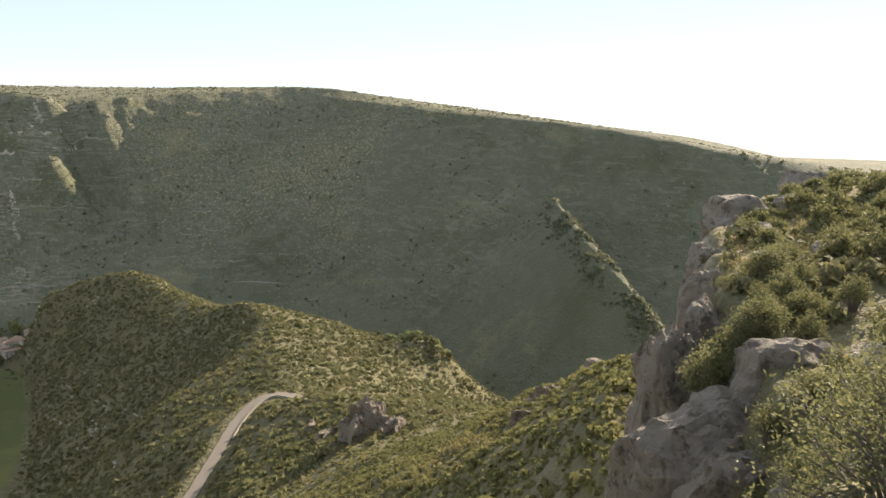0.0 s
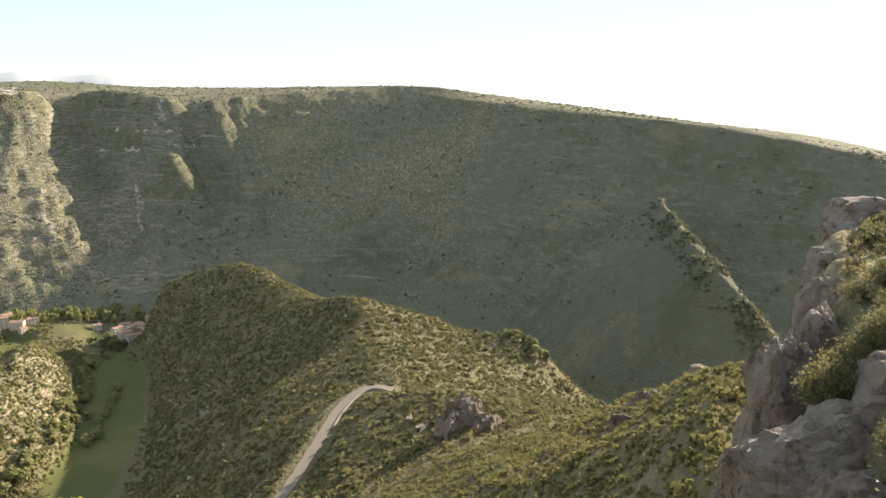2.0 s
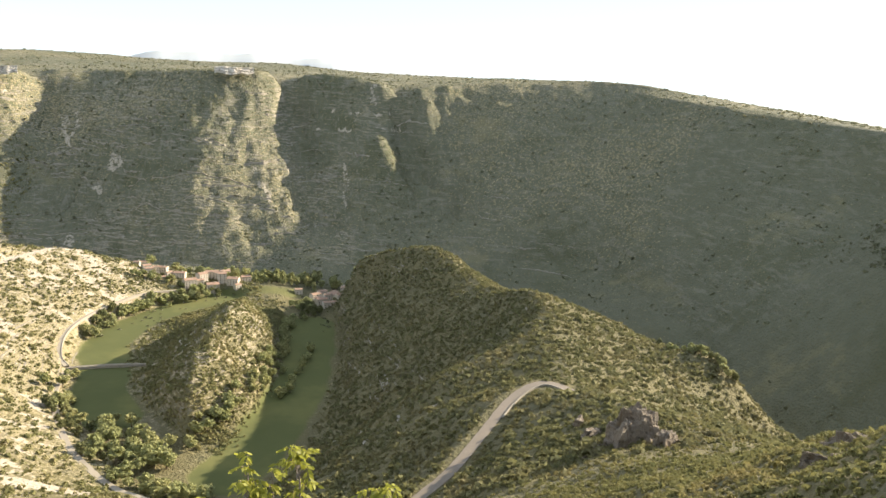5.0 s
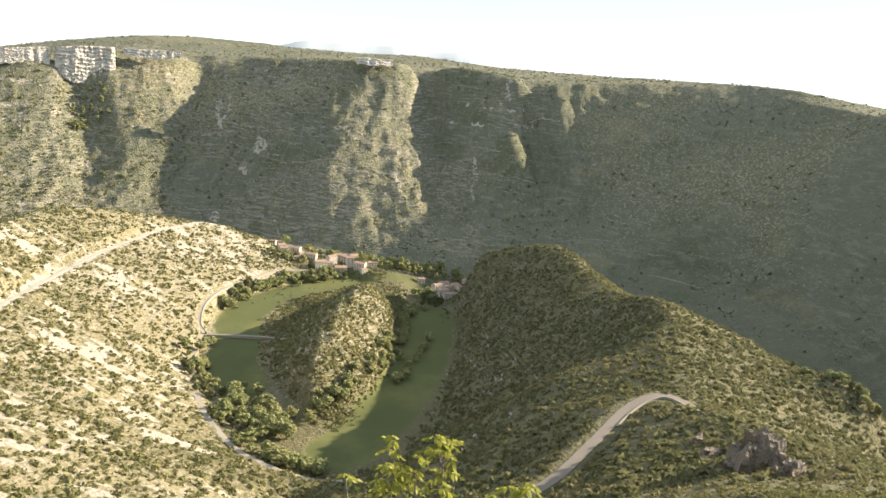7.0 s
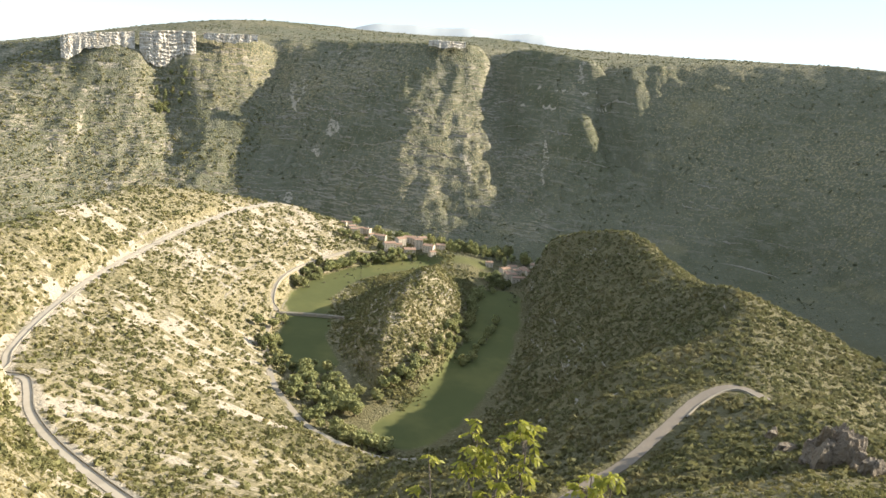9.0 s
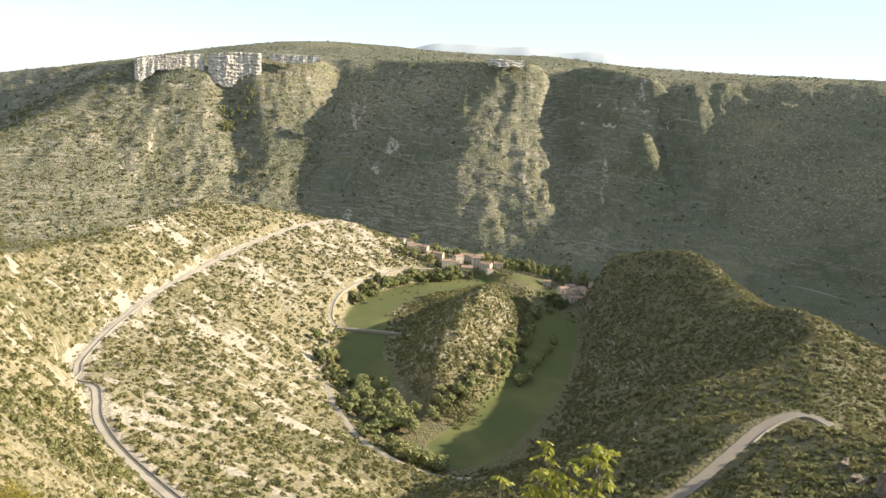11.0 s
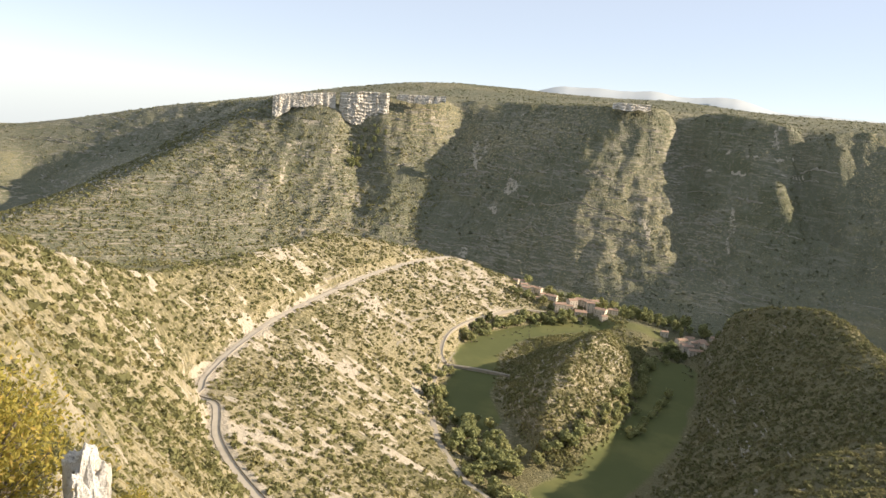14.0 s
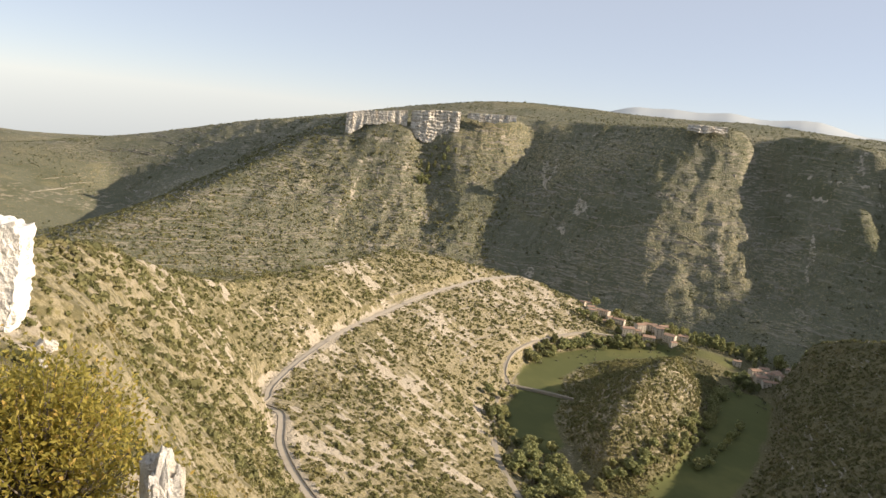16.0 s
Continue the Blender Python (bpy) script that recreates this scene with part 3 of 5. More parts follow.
def leaf_material(name, dark, light, dry):
    m = material(name, 0.55)
    n = Nodes(m)
    isl = n.geo.outputs["Random Per Island"]
    c = n.mix(isl, dark, light)
    c = n.mix(n.ramp(isl, 0.86, 0.95), c, dry)
    n.color(c)
    thin = n.t.nodes.new("ShaderNodeBsdfTranslucent")
    n.put(thin.inputs[0], n.mix(0.5, c, light))
    mixed = n.t.nodes.new("ShaderNodeMixShader")
    mixed.inputs[0].default_value = 0.5
    n.t.links.new(n.out.outputs[0], mixed.inputs[1])
    n.t.links.new(thin.outputs[0], mixed.inputs[2])
    n.t.links.new(mixed.outputs[0], n.t.nodes["Material Output"].inputs[0])
    return m


LIMESTONE = rock_material("limestone", (0.40, 0.35, 0.28), (0.25, 0.215, 0.17), 1.0)
PALE_LIMESTONE = rock_material("pale_limestone", (0.82, 0.78, 0.70), (0.60, 0.56, 0.49), 1.2)
WHITE_LIMESTONE = rock_material("white_limestone", (0.92, 0.89, 0.83), (0.80, 0.77, 0.70), 3.0)
WHITE_CLIFF = plain("white_cliff", (0.84, 0.80, 0.72), (0.93, 0.91, 0.86), 0.7, 0.9, 0.25)
FAR_LIMESTONE = rock_material("weathered_limestone", (0.82, 0.77, 0.68), (0.60, 0.55, 0.47), 0.06)
CRAG_STONE = rock_material("crag_limestone", (0.34, 0.285, 0.215), (0.19, 0.16, 0.125), 0.25)
BARK = plain("bark", (0.12, 0.10, 0.08), (0.22, 0.19, 0.15), 8)
TREE_LEAVES = leafy("tree_leaves", (0.25, 0.27, 0.12), (0.46, 0.47, 0.21), (0.45, 0.42, 0.19))
DARK_LEAVES = leafy("dark_tree_leaves", (0.14, 0.155, 0.07), (0.24, 0.25, 0.11), (0.24, 0.23, 0.10))
FAR_SCRUB = leafy("wall_scrub", (0.150, 0.162, 0.092), (0.250, 0.252, 0.150), (0.27, 0.25, 0.155), 0.2)
NEAR_LEAVES = leafy("slope_leaves", (0.125, 0.130, 0.050), (0.335, 0.320, 0.125), (0.40, 0.32, 0.14))
GARRIGUE = leafy("garrigue_leaves", (0.115, 0.118, 0.055), (0.275, 0.270, 0.122), (0.290, 0.250, 0.125))
RENDERED_WALL = plain("limewash", (0.47, 0.41, 0.32), (0.66, 0.60, 0.50), 0.6)
ROOF_TILE = plain("clay_tiles", (0.29, 0.185, 0.13), (0.40, 0.28, 0.205), 1.2)
GLASS_DARK = material("window_glass", 0.15)
GLASS_DARK.node_tree.nodes["Principled BSDF"].inputs["Base Color"].default_value = (0.03, 0.035, 0.04, 1)
WOOD = plain("shutter_wood", (0.20, 0.15, 0.10), (0.30, 0.24, 0.17), 3)
WALL_STONE = plain("dry_stone", (0.24, 0.22, 0.18), (0.42, 0.38, 0.31), 0.8, 0.95, 0.1)
PALE_ROAD = plain("dusty_asphalt", (0.38, 0.335, 0.265), (0.48, 0.43, 0.345), 0.2)
TRACK = plain("gravel_track", (0.28, 0.245, 0.19), (0.40, 0.355, 0.28), 0.4)
BUSH_LEAVES = leaf_material("bush_leaves", (0.085, 0.092, 0.040), (0.195, 0.195, 0.085), (0.300, 0.245, 0.12))
OAK_LEAVES = leaf_material("oak_leaves", (0.20, 0.185, 0.040), (0.48, 0.40, 0.092), (0.54, 0.38, 0.11))
ASH_LEAVES = leaf_material("ash_leaves", (0.19, 0.205, 0.03), (0.37, 0.375, 0.065), (0.42, 0.38, 0.10))
GRASS_BLADES = leaf_material("dry_grass", (0.17, 0.15, 0.065), (0.30, 0.255, 0.12), (0.38, 0.32, 0.17))


# ---- roads ----
def ribbon(line, half, lift, thick):
    """A strip along a line, flat across, with edges that go down into the ground."""
    p = np.array(line)
    d = np.gradient(p[:, :2], axis=0)
    d /= np.linalg.norm(d, axis=1)[:, None]
    side = np.stack([d[:, 1], -d[:, 0]], 1)
    wob = 1 + 0.06 * np.sin(np.arange(len(p)) * 1.7)
    a, b = p[:, :2] - side * half * wob[:, None], p[:, :2] + side * half
    z = p[:, 2] + lift
    v = np.stack([np.c_[a, z - thick], np.c_[a, z], np.c_[b, z], np.c_[b, z - thick]], 1).reshape(-1, 3)
    f = [(i * 4 + k, i * 4 + k + 4, i * 4 + k + 5, i * 4 + k + 1) for i in range(len(p) - 1) for k in range(3)]
    return v, np.array(f)[:, ::-1]


def offset(line, by):
    p = np.array(line)
    d = np.gradient(p[:, :2], axis=0)
    d /= np.linalg.norm(d, axis=1)[:, None]
    q = p.copy()
    q[:, 0] += d[:, 1] * by
    q[:, 1] -= d[:, 0] * by
    return q


for key, half, words in (("upper_road", 2.3, "pale narrow mountain road cut into the stony hillside"), ("ridge_road", 2.7, "grey asphalt road bending over the ridge")):
    dense = along(ROADS[key], 3.0)
    tagged(new("road", mesh_of("road", *ribbon(dense, half, 0.05, 1.2), PALE_ROAD if key == "upper_road" else ROAD)), words, "road", kind="structure")
    wall = offset(dense, -half - 0.5 if key == "upper_road" else half + 0.9)
    stretch = {"upper_road": (int(len(dense) * 0.55), len(dense)), "ridge_road": (int(len(dense) * 0.45), len(dense))}[key]
    tagged(new("parapet", mesh_of("parapet", *ribbon(wall[stretch[0]:stretch[1]], 0.3, 0.75, 2.2), WALL_STONE)), "low dry-stone parapet along the outer edge of the road", "parapet", kind="structure")

TRACK_LINES = [along([(-207, 771, 14), (-219, 792, 18), (-227, 850, 24), (-214, 917, 25), (-190, 974, 25), (-166, 1014, 25), (-134, 1037, 29)], 3.0),
               along([(-205, 765, 12), (-196, 690, 12), (-160, 590, 14), (-120, 528, 15), (-84, 494, 16), (-47, 480, 17), (-10, 478, 17)], 3.0)]
for line in TRACK_LINES:
    line[:, 2] = heights(line[:, 0].copy(), line[:, 1].copy())
    line[:, 2] = np.convolve(np.pad(line[:, 2], 6, mode="edge"), np.ones(13) / 13, "valid") + 0.7
    tagged(new("track", mesh_of("track", *ribbon(line, 2.2, 0.0, 3.0), TRACK)), "pale gravel track at the foot of the hill", "track", kind="structure")
    tagged(new("retaining_wall", mesh_of("retaining_wall", *ribbon(offset(line, 2.7), 0.35, 0.5, 3.5), WALL_STONE)), "weathered dry-stone wall beside the gravel track", "wall", kind="structure")

# a low stone causeway with one arch across the west meadow
cause = np.array([(-207 + 78 * t, 771 + 6 * t, 12.2 + 0.9 * math.sin(math.pi * t)) for t in np.linspace(0, 1, 27)])
bridge = tagged(new("footbridge", None), "low stone causeway crossing the meadow", "bridge")
part("deck", mesh_of("deck", *ribbon(cause, 1.6, 0.0, 0.6), TRACK), None, bridge, "pale gravel deck")
part("north_wall", mesh_of("north_wall", *ribbon(offset(cause, -1.6), 0.3, 0.4, 3.2), WALL_STONE), None, bridge)
part("south_wall", mesh_of("south_wall", *ribbon(offset(cause, 1.6), 0.3, 0.4, 3.2), WALL_STONE), None, bridge)


# ---- scrub on the slopes ----
def scatter(count, x0, x1, y0, y1, chance, rng):
    """Random places in a stretch of the plan, kept by chance(x, y) from 0 to 1."""
    x, y = rng.uniform(x0, x1, count), rng.uniform(y0, y1, count)
    keep = rng.rand(count) < chance(x, y)
    x, y = x[keep], y[keep]
    for line in list(ROAD_LINES.values()) + TRACK_LINES:
        d, _ = near_line(x, y, line[::2])
        x, y = x[d > 5.5], y[d > 5.5]
    return x, y


def scrub(name, words, count, area, chance, radius, sprays, mat, seed, sink=0.25, flat=0.8, leaf=0.62):
    rng = np.random.RandomState(seed)
    x, y = scatter(count, *area, chance, rng)
    r = rng.uniform(*radius, len(x)) * (0.6 + 0.8 * rng.rand(len(x)) ** 2)
    p = np.stack([x, y, heights(x.copy(), y.copy()) + r * sink], 1)
    v, f = tufts_of(p, r, sprays, rng, flat, leaf)
    return tagged(new(name, mesh_of(name, v, f, mat)), words, "scrub", kind="stuff")


def off_lawn(x, y):
    return 1 - flat_part(x, y)


def far_enough(x, y, d=200):
    return np.hypot(x, y) > d


def in_rows(x, y, step=13.0):
    """Bushes follow the ledges of the walls."""
    return smooth(-0.5, 0.5, np.sin(2 * math.pi * (grid_at(x, y) + fbm(x, y, 160, 3) * 14) / step))


scrub("hillside_scrub", "scattered grey-green bushes on the stony hillside", 26000, (-470, -20, 180, 1130),
      lambda x, y: (0.95 - 0.9 * scree_at(x, y)) * off_lawn(x, y) * far_enough(x, y) * smooth(-0.75, -0.1, fbm(x, y, 14, 2)), (1.1, 2.9), 16, SCRUB, 11, 0.2, 0.7, 0.5)
scrub("ridge_scrub", "dense olive-green scrub covering the ridge", 50000, (-20, 380, 220, 1010),
      lambda x, y: 0.85 * off_lawn(x, y) * far_enough(x, y, 240) * smooth(-1.0, -0.35, fbm(x, y, 22, 3)) * smooth(-0.75, -0.2, fbm(x + 40, y, 9, 2)), (0.8, 2.1), 12, GARRIGUE, 12)
scrub("mound_scrub", "dry bushes on the stony terraces of the mound", 12500, (-150, 30, 590, 960),
      lambda x, y: 0.8 * off_lawn(x, y) * smooth(-0.6, 0.1, fbm(x, y * 2, 16, 3)), (0.8, 2.0), 12, SCRUB, 13)
scrub("cliffside_scrub", "dark scrub clinging to the gorge wall", 60000, (-1100, 1150, 450, 1720),
      lambda x, y: smooth(-0.5, 0.3, fbm(x * 1.5, y * 0.5, 60, 3)) * np.maximum(smooth(850, 1100, np.hypot(x, y) + 0.4 * np.maximum(x, 0)), smooth(430, 500, x)) * (1 - 0.7 * scree_at(x, y)) * (0.35 + 0.65 * in_rows(x, y)) * (1 - 0.65 * smooth(150, 380, x)), (1.2, 3.0), 10, FAR_SCRUB, 14, 0.0, 0.7)
scrub("near_scrub", "bright green bushes on the slope below the rim", 24000, (-190, 220, 40, 300),
      lambda x, y: 0.95 * (np.hypot(x, y) > 62) * smooth(-1.0, -0.3, fbm(x, y, 16, 3)) * (1 - 0.85 * scree_at(x, y)), (0.4, 1.1), 22, NEAR_LEAVES, 15, 0.25, 0.8, 0.45)
scrub("slope_scrub", "leafy olive bushes on the steep slope under the rim", 15000, (10, 190, 50, 200),
      lambda x, y: 0.95 * (np.hypot(x, y) > 62) * smooth(-0.9, -0.2, fbm(x, y, 12, 3)), (0.35, 0.95), 26, NEAR_LEAVES, 18, 0.25, 0.85, 0.42)
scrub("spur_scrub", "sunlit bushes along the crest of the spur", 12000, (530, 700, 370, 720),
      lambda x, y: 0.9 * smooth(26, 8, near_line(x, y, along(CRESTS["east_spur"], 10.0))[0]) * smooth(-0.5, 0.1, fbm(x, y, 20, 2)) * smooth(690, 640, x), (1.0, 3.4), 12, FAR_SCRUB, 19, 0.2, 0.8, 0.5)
scrub("valley_scrub", "woods and scrub on the slopes of the side valley", 22000, (-2300, -700, 600, 2300),
      lambda x, y: smooth(-0.3, 0.4, fbm(x, y, 120, 3)), (1.5, 3.6), 9, FAR_SCRUB, 16, 0.0, 0.6)
scrub("west_slope_scrub", "round grey-green bushes on the sunny rocky slope", 17000, (-1150, -430, 850, 1520),
      lambda x, y: 0.9 * smooth(1080, 1180, np.hypot(x, y)) * smooth(-0.6, 0.1, fbm(x, y * 1.6, 24, 3)), (1.3, 3.2), 14, SCRUB, 22, 0.1, 0.75, 0.5)
scrub("rim_scrub", "low scrub on the plateau edge", 10000, (-1100, 1500, 900, 2400),
      lambda x, y: 0.9 * (grid_at(x, y) > 265), (1.2, 3.2), 9, FAR_SCRUB, 17, 0.1, 0.6)


scrub("rim_thicket", "grey-green thicket between the rocks of the rim", 2600, (25, 95, 0, 34),
      lambda x, y: 0.9 * smooth(0.3, 1.2, np.interp(x, RIM_X, RIM_Y) - y) * smooth(24, 17, np.interp(x, RIM_X, RIM_Y) - y) * smooth(-0.75, 0.0, fbm(x, y, 7, 2)), (0.3, 0.85), 70, GARRIGUE, 21, 0.2, 0.95, 0.24)


# ---- beds of bare rock that stand out of the slopes ----
def rock_beds(name, words, count, area, chance, tall, long, mat, seed):
    """Low broken steps of limestone that follow the contours of a slope."""
    rng = np.random.RandomState(seed)
    x, y = rng.uniform(area[0], area[1], count), rng.uniform(area[2], area[3], count)
    keep = rng.rand(count) < chance(x, y)
    x, y = x[keep], y[keep]
    n = len(x)
    steps = 14
    pace = rng.uniform(*long, n) / steps
    h = rng.uniform(*tall, n) * (0.5 + rng.rand(n) ** 2)
    rows_ = []
    for k in range(steps + 1):
        gx = heights(x + 5, y.copy()) - heights(x - 5, y.copy())
        gy = heights(x.copy(), y + 5) - heights(x.copy(), y - 5)
        g = np.hypot(gx, gy) + 1e-6
        nx, ny = -gx / g, -gy / g
        z = heights(x.copy(), y.copy())
        size = h * (0.25 + 0.75 * math.sin(math.pi * (k + 0.3) / (steps + 0.6))) * rng.uniform(0.35, 1.3, n)
        jut = size * rng.uniform(0.1, 0.6, n)
        foot = np.stack([x + nx * (jut + 0.35 * size), y + ny * (jut + 0.35 * size), z - 1.1 * size - 0.5], 1)
        lip = np.stack([x + nx * jut, y + ny * jut, z + 0.45 * size], 1)
        back = np.stack([x - nx * 1.6 * size, y - ny * 1.6 * size, z + 0.3 * size], 1)
        rows_.append(np.stack([foot, lip, back], 1))
        x, y = x - ny * pace, y + nx * pace
    v = np.stack(rows_, 1)
    i = (np.arange(n) * (steps + 1) * 3)[:, None, None] + (np.arange(steps) * 3)[None, :, None] + np.arange(2)[None, None]
    f = np.stack([i, i + 1, i + 4, i + 3], -1).reshape(-1, 4)
    return tagged(new(name, mesh_of(name, v.reshape(-1, 3), f, mat)), words, "rock", kind="stuff")


BED_STONE = plain("bedded_limestone", (0.23, 0.21, 0.165), (0.38, 0.345, 0.275), 0.15, 0.95, 0.3)
rock_beds("wall_ledges", "broken pale limestone ledges along the gorge wall", 2300, (-1080, 420, 900, 1600),
          lambda x, y: smooth(1130, 1260, np.hypot(x, y)) * (grid_at(x, y) < 300) * (1 - 0.35 * smooth(-500, -400, x)) * smooth(-0.4, 0.3, fbm(x, y, 130, 3)) * (1 - 0.6 * smooth(-20, 120, x)), (1.0, 2.6), (25, 110), BED_STONE, 31)
rock_beds("valley_ledges", "pale rock ledges above the side valley", 260, (-2100, -900, 1100, 2100), lambda x, y: smooth(-0.2, 0.3, fbm(x, y, 200, 3)), (1.5, 4.0), (40, 160), BED_STONE, 32)
rock_beds("mound_terraces", "rough pale stone terraces on the mound", 230, (-135, 20, 620, 930), lambda x, y: off_lawn(x, y) * (grid_at(x, y) > 22), (0.6, 1.5), (10, 34), BED_STONE, 33)
rock_beds("hill_terraces", "old dry-stone terraces on the hillside above the village", 420, (-370, -190, 700, 1110), lambda x, y: off_lawn(x, y) * smooth(-0.5, 0.2, fbm(x, y, 60, 2)), (0.5, 1.3), (14, 50), BED_STONE, 34)
rock_beds("ridge_ledges", "grey rock ribs on the shaded flank of the ridge", 420, (50, 215, 420, 960), lambda x, y: off_lawn(x, y) * smooth(225, 120, x) * smooth(-0.3, 0.3, fbm(x, y, 50, 3)), (0.8, 2.2), (8, 26), BED_STONE, 35)


# ---- trees ----
def tree_kinds():
    """Trees with a trunk, limbs and a crown of many small clumps."""
    kinds = []
    for k, (tall, wide, low, mat, words) in enumerate(((9.0, 3.6, 0.22, TREE_LEAVES, "leafy green tree beside the meadow"), (7.0, 3.2, 0.2, TREE_LEAVES, "round-crowned green tree on the valley floor"),
                                                       (12.0, 3.0, 0.15, TREE_LEAVES, "tall slender poplar near the village"), (8.0, 3.0, 0.2, DARK_LEAVES, "dark green holm oak on the valley floor"))):
        rng = np.random.RandomState(40 + k)
        thing = new("tree", None)
        limbs = [tube([(0, 0, -1.0), (0.1, 0, tall * 0.3), (0.05, 0.1, tall * 0.85)], (0.32, 0.24, 0.06), 6)]
        for a in np.arange(5) * 1.26 + rng.rand(5):
            z = tall * (0.25 + 0.3 * rng.rand())
            limbs.append(tube([(0, 0, z), (math.cos(a) * wide * 0.4, math.sin(a) * wide * 0.4, z + tall * 0.12), (math.cos(a) * wide * 0.75, math.sin(a) * wide * 0.75, z + tall * 0.25)], (0.12, 0.08, 0.03), 5))
        part("trunk", mesh_of("trunk", *joined(limbs), BARK), None, thing, "grey-brown bark")
        n = 50
        q = rng.randn(n, 3)
        q /= np.linalg.norm(q, axis=1)[:, None]
        q *= (0.35 + 0.65 * rng.rand(n, 1) ** 0.5)
        c = q * np.array((wide, wide, tall * (1 - low) * 0.5)) * (0.85 + 0.3 * rng.rand(n, 1)) + np.array((0, 0, tall * (low + (1 - low) * 0.5)))
        if k == 2:
            c[:, :2] *= 0.62
        v, f = tufts_of(c, wide * rng.uniform(0.24, 0.46, n), 16, rng, 1.0, 0.6)
        part("crown", mesh_of("crown", v, f, mat), None, thing)
        tagged(thing, words, "tree", "trees on the valley floor")
        kinds.append(thing)
    return kinds


TREES = tree_kinds()


WOODS = {"trunk": [], "crown": []}


def plant_row(line, count, spread, kinds, seed, size=(0.7, 1.2), woods=False):
    rng = np.random.RandomState(seed)
    p = along([(*q, 0) for q in line], 2.0)
    for i in range(count):
        q = p[rng.randint(len(p))]
        x, y = q[0] + rng.randn() * spread, q[1] + rng.randn() * spread
        s = rng.uniform(*size)
        src = TREES[kinds[rng.randint(len(kinds))]]
        m = pose(x, y, height(x, y) - 0.1, 0, 0, rng.uniform(0, 360)) @ Matrix.Diagonal((s, s, s * rng.uniform(0.85, 1.15), 1))
        if woods:
            for ob in src.children:
                v = np.array([m @ p.co for p in ob.data.vertices])
                WOODS[ob.name.split(".")[0]].append((v, np.array([(p.vertices[0], p.vertices[1], p.vertices[2]) for p in ob.data.polygons])))
            continue
        t = copy_thing(src, m)
        t.scale = (s, s, s)


plant_row([(-208, 865), (-196, 930), (-174, 964), (-150, 998), (-124, 1028), (-98, 1040)], 52, 6, (0, 1, 3), 1, (1.0, 1.8))
plant_row([(-202, 745), (-190, 690), (-165, 620), (-130, 565)], 36, 7, (0, 1, 3), 2, (0.8, 1.4))
plant_row([(-150, 640), (-118, 600), (-85, 560), (-105, 560), (-140, 600)], 46, 9, (0, 1, 0), 3, (0.9, 1.6))
plant_row([(-70, 585), (-40, 630), (-16, 690), (2, 770), (13, 860), (22, 930)], 74, 4, (0, 1, 1), 4, (0.8, 1.35))
plant_row([(40, 815), (31, 780), (22, 741), (13, 705), (4, 675)], 24, 2.0, (1, 1, 0), 5, (0.7, 1.15))
plant_row([(-60, 1100), (0, 1110), (60, 1090), (120, 1075)], 44, 13, (0, 2, 3, 2), 6, (1.1, 1.8), True)
plant_row([(-180, 1140), (-120, 1125), (-60, 1130), (30, 1130)], 34, 9, (0, 3, 1), 7, (1.0, 1.6), True)
plant_row([(30, 1000), (46, 960), (34, 930)], 20, 8, (0, 1, 3), 8, (0.9, 1.5))
plant_row([(120, 1040), (150, 1060), (180, 1080)], 26, 9, (0, 2, 1), 9, (1.1, 1.7), True)
plant_row([(-180, 1060), (-150, 1060), (-130, 1052), (-100, 1046), (-70, 1052)], 22, 5, (0, 1, 3), 11, (0.8, 1.3))
plant_row([(-640, 1440), (-632, 1470), (-622, 1500), (-600, 1480)], 30, 9, (2, 3), 12, (0.9, 1.5), True)
plant_row([(-40, 1120), (10, 1125), (60, 1130)], 24, 7, (2, 2, 0), 13, (1.2, 1.8), True)
plant_row([(100, 1035), (130, 1020), (120, 1000)], 18, 7, (0, 1, 3), 14, (1.0, 1.6))
plant_row([(-118, 545), (-96, 520), (-70, 505), (-40, 498)], 26, 6, (0, 1, 0), 16, (0.8, 1.4))
plant_row([(286, 478), (298, 462), (308, 446), (313, 432)], 30, 5, (0, 1, 3), 15, (0.45, 0.8))
plant_row([(420, 540), (430, 580), (410, 500)], 12, 9, (0, 1), 10)
woods = tagged(new("far_woods", None), "woods of poplars and oaks behind the village", "woods", kind="stuff")
part("trunks", mesh_of("trunks", *joined(WOODS["trunk"]), BARK), None, woods)["kind"] = "stuff"
part("crowns", mesh_of("crowns", *joined(WOODS["crown"]), TREE_LEAVES), None, woods)["kind"] = "stuff"
for src in TREES:
    src.matrix_world = pose(-30 + 8 * TREES.index(src), 1092, height(-30 + 8 * TREES.index(src), 1092) - 0.1)


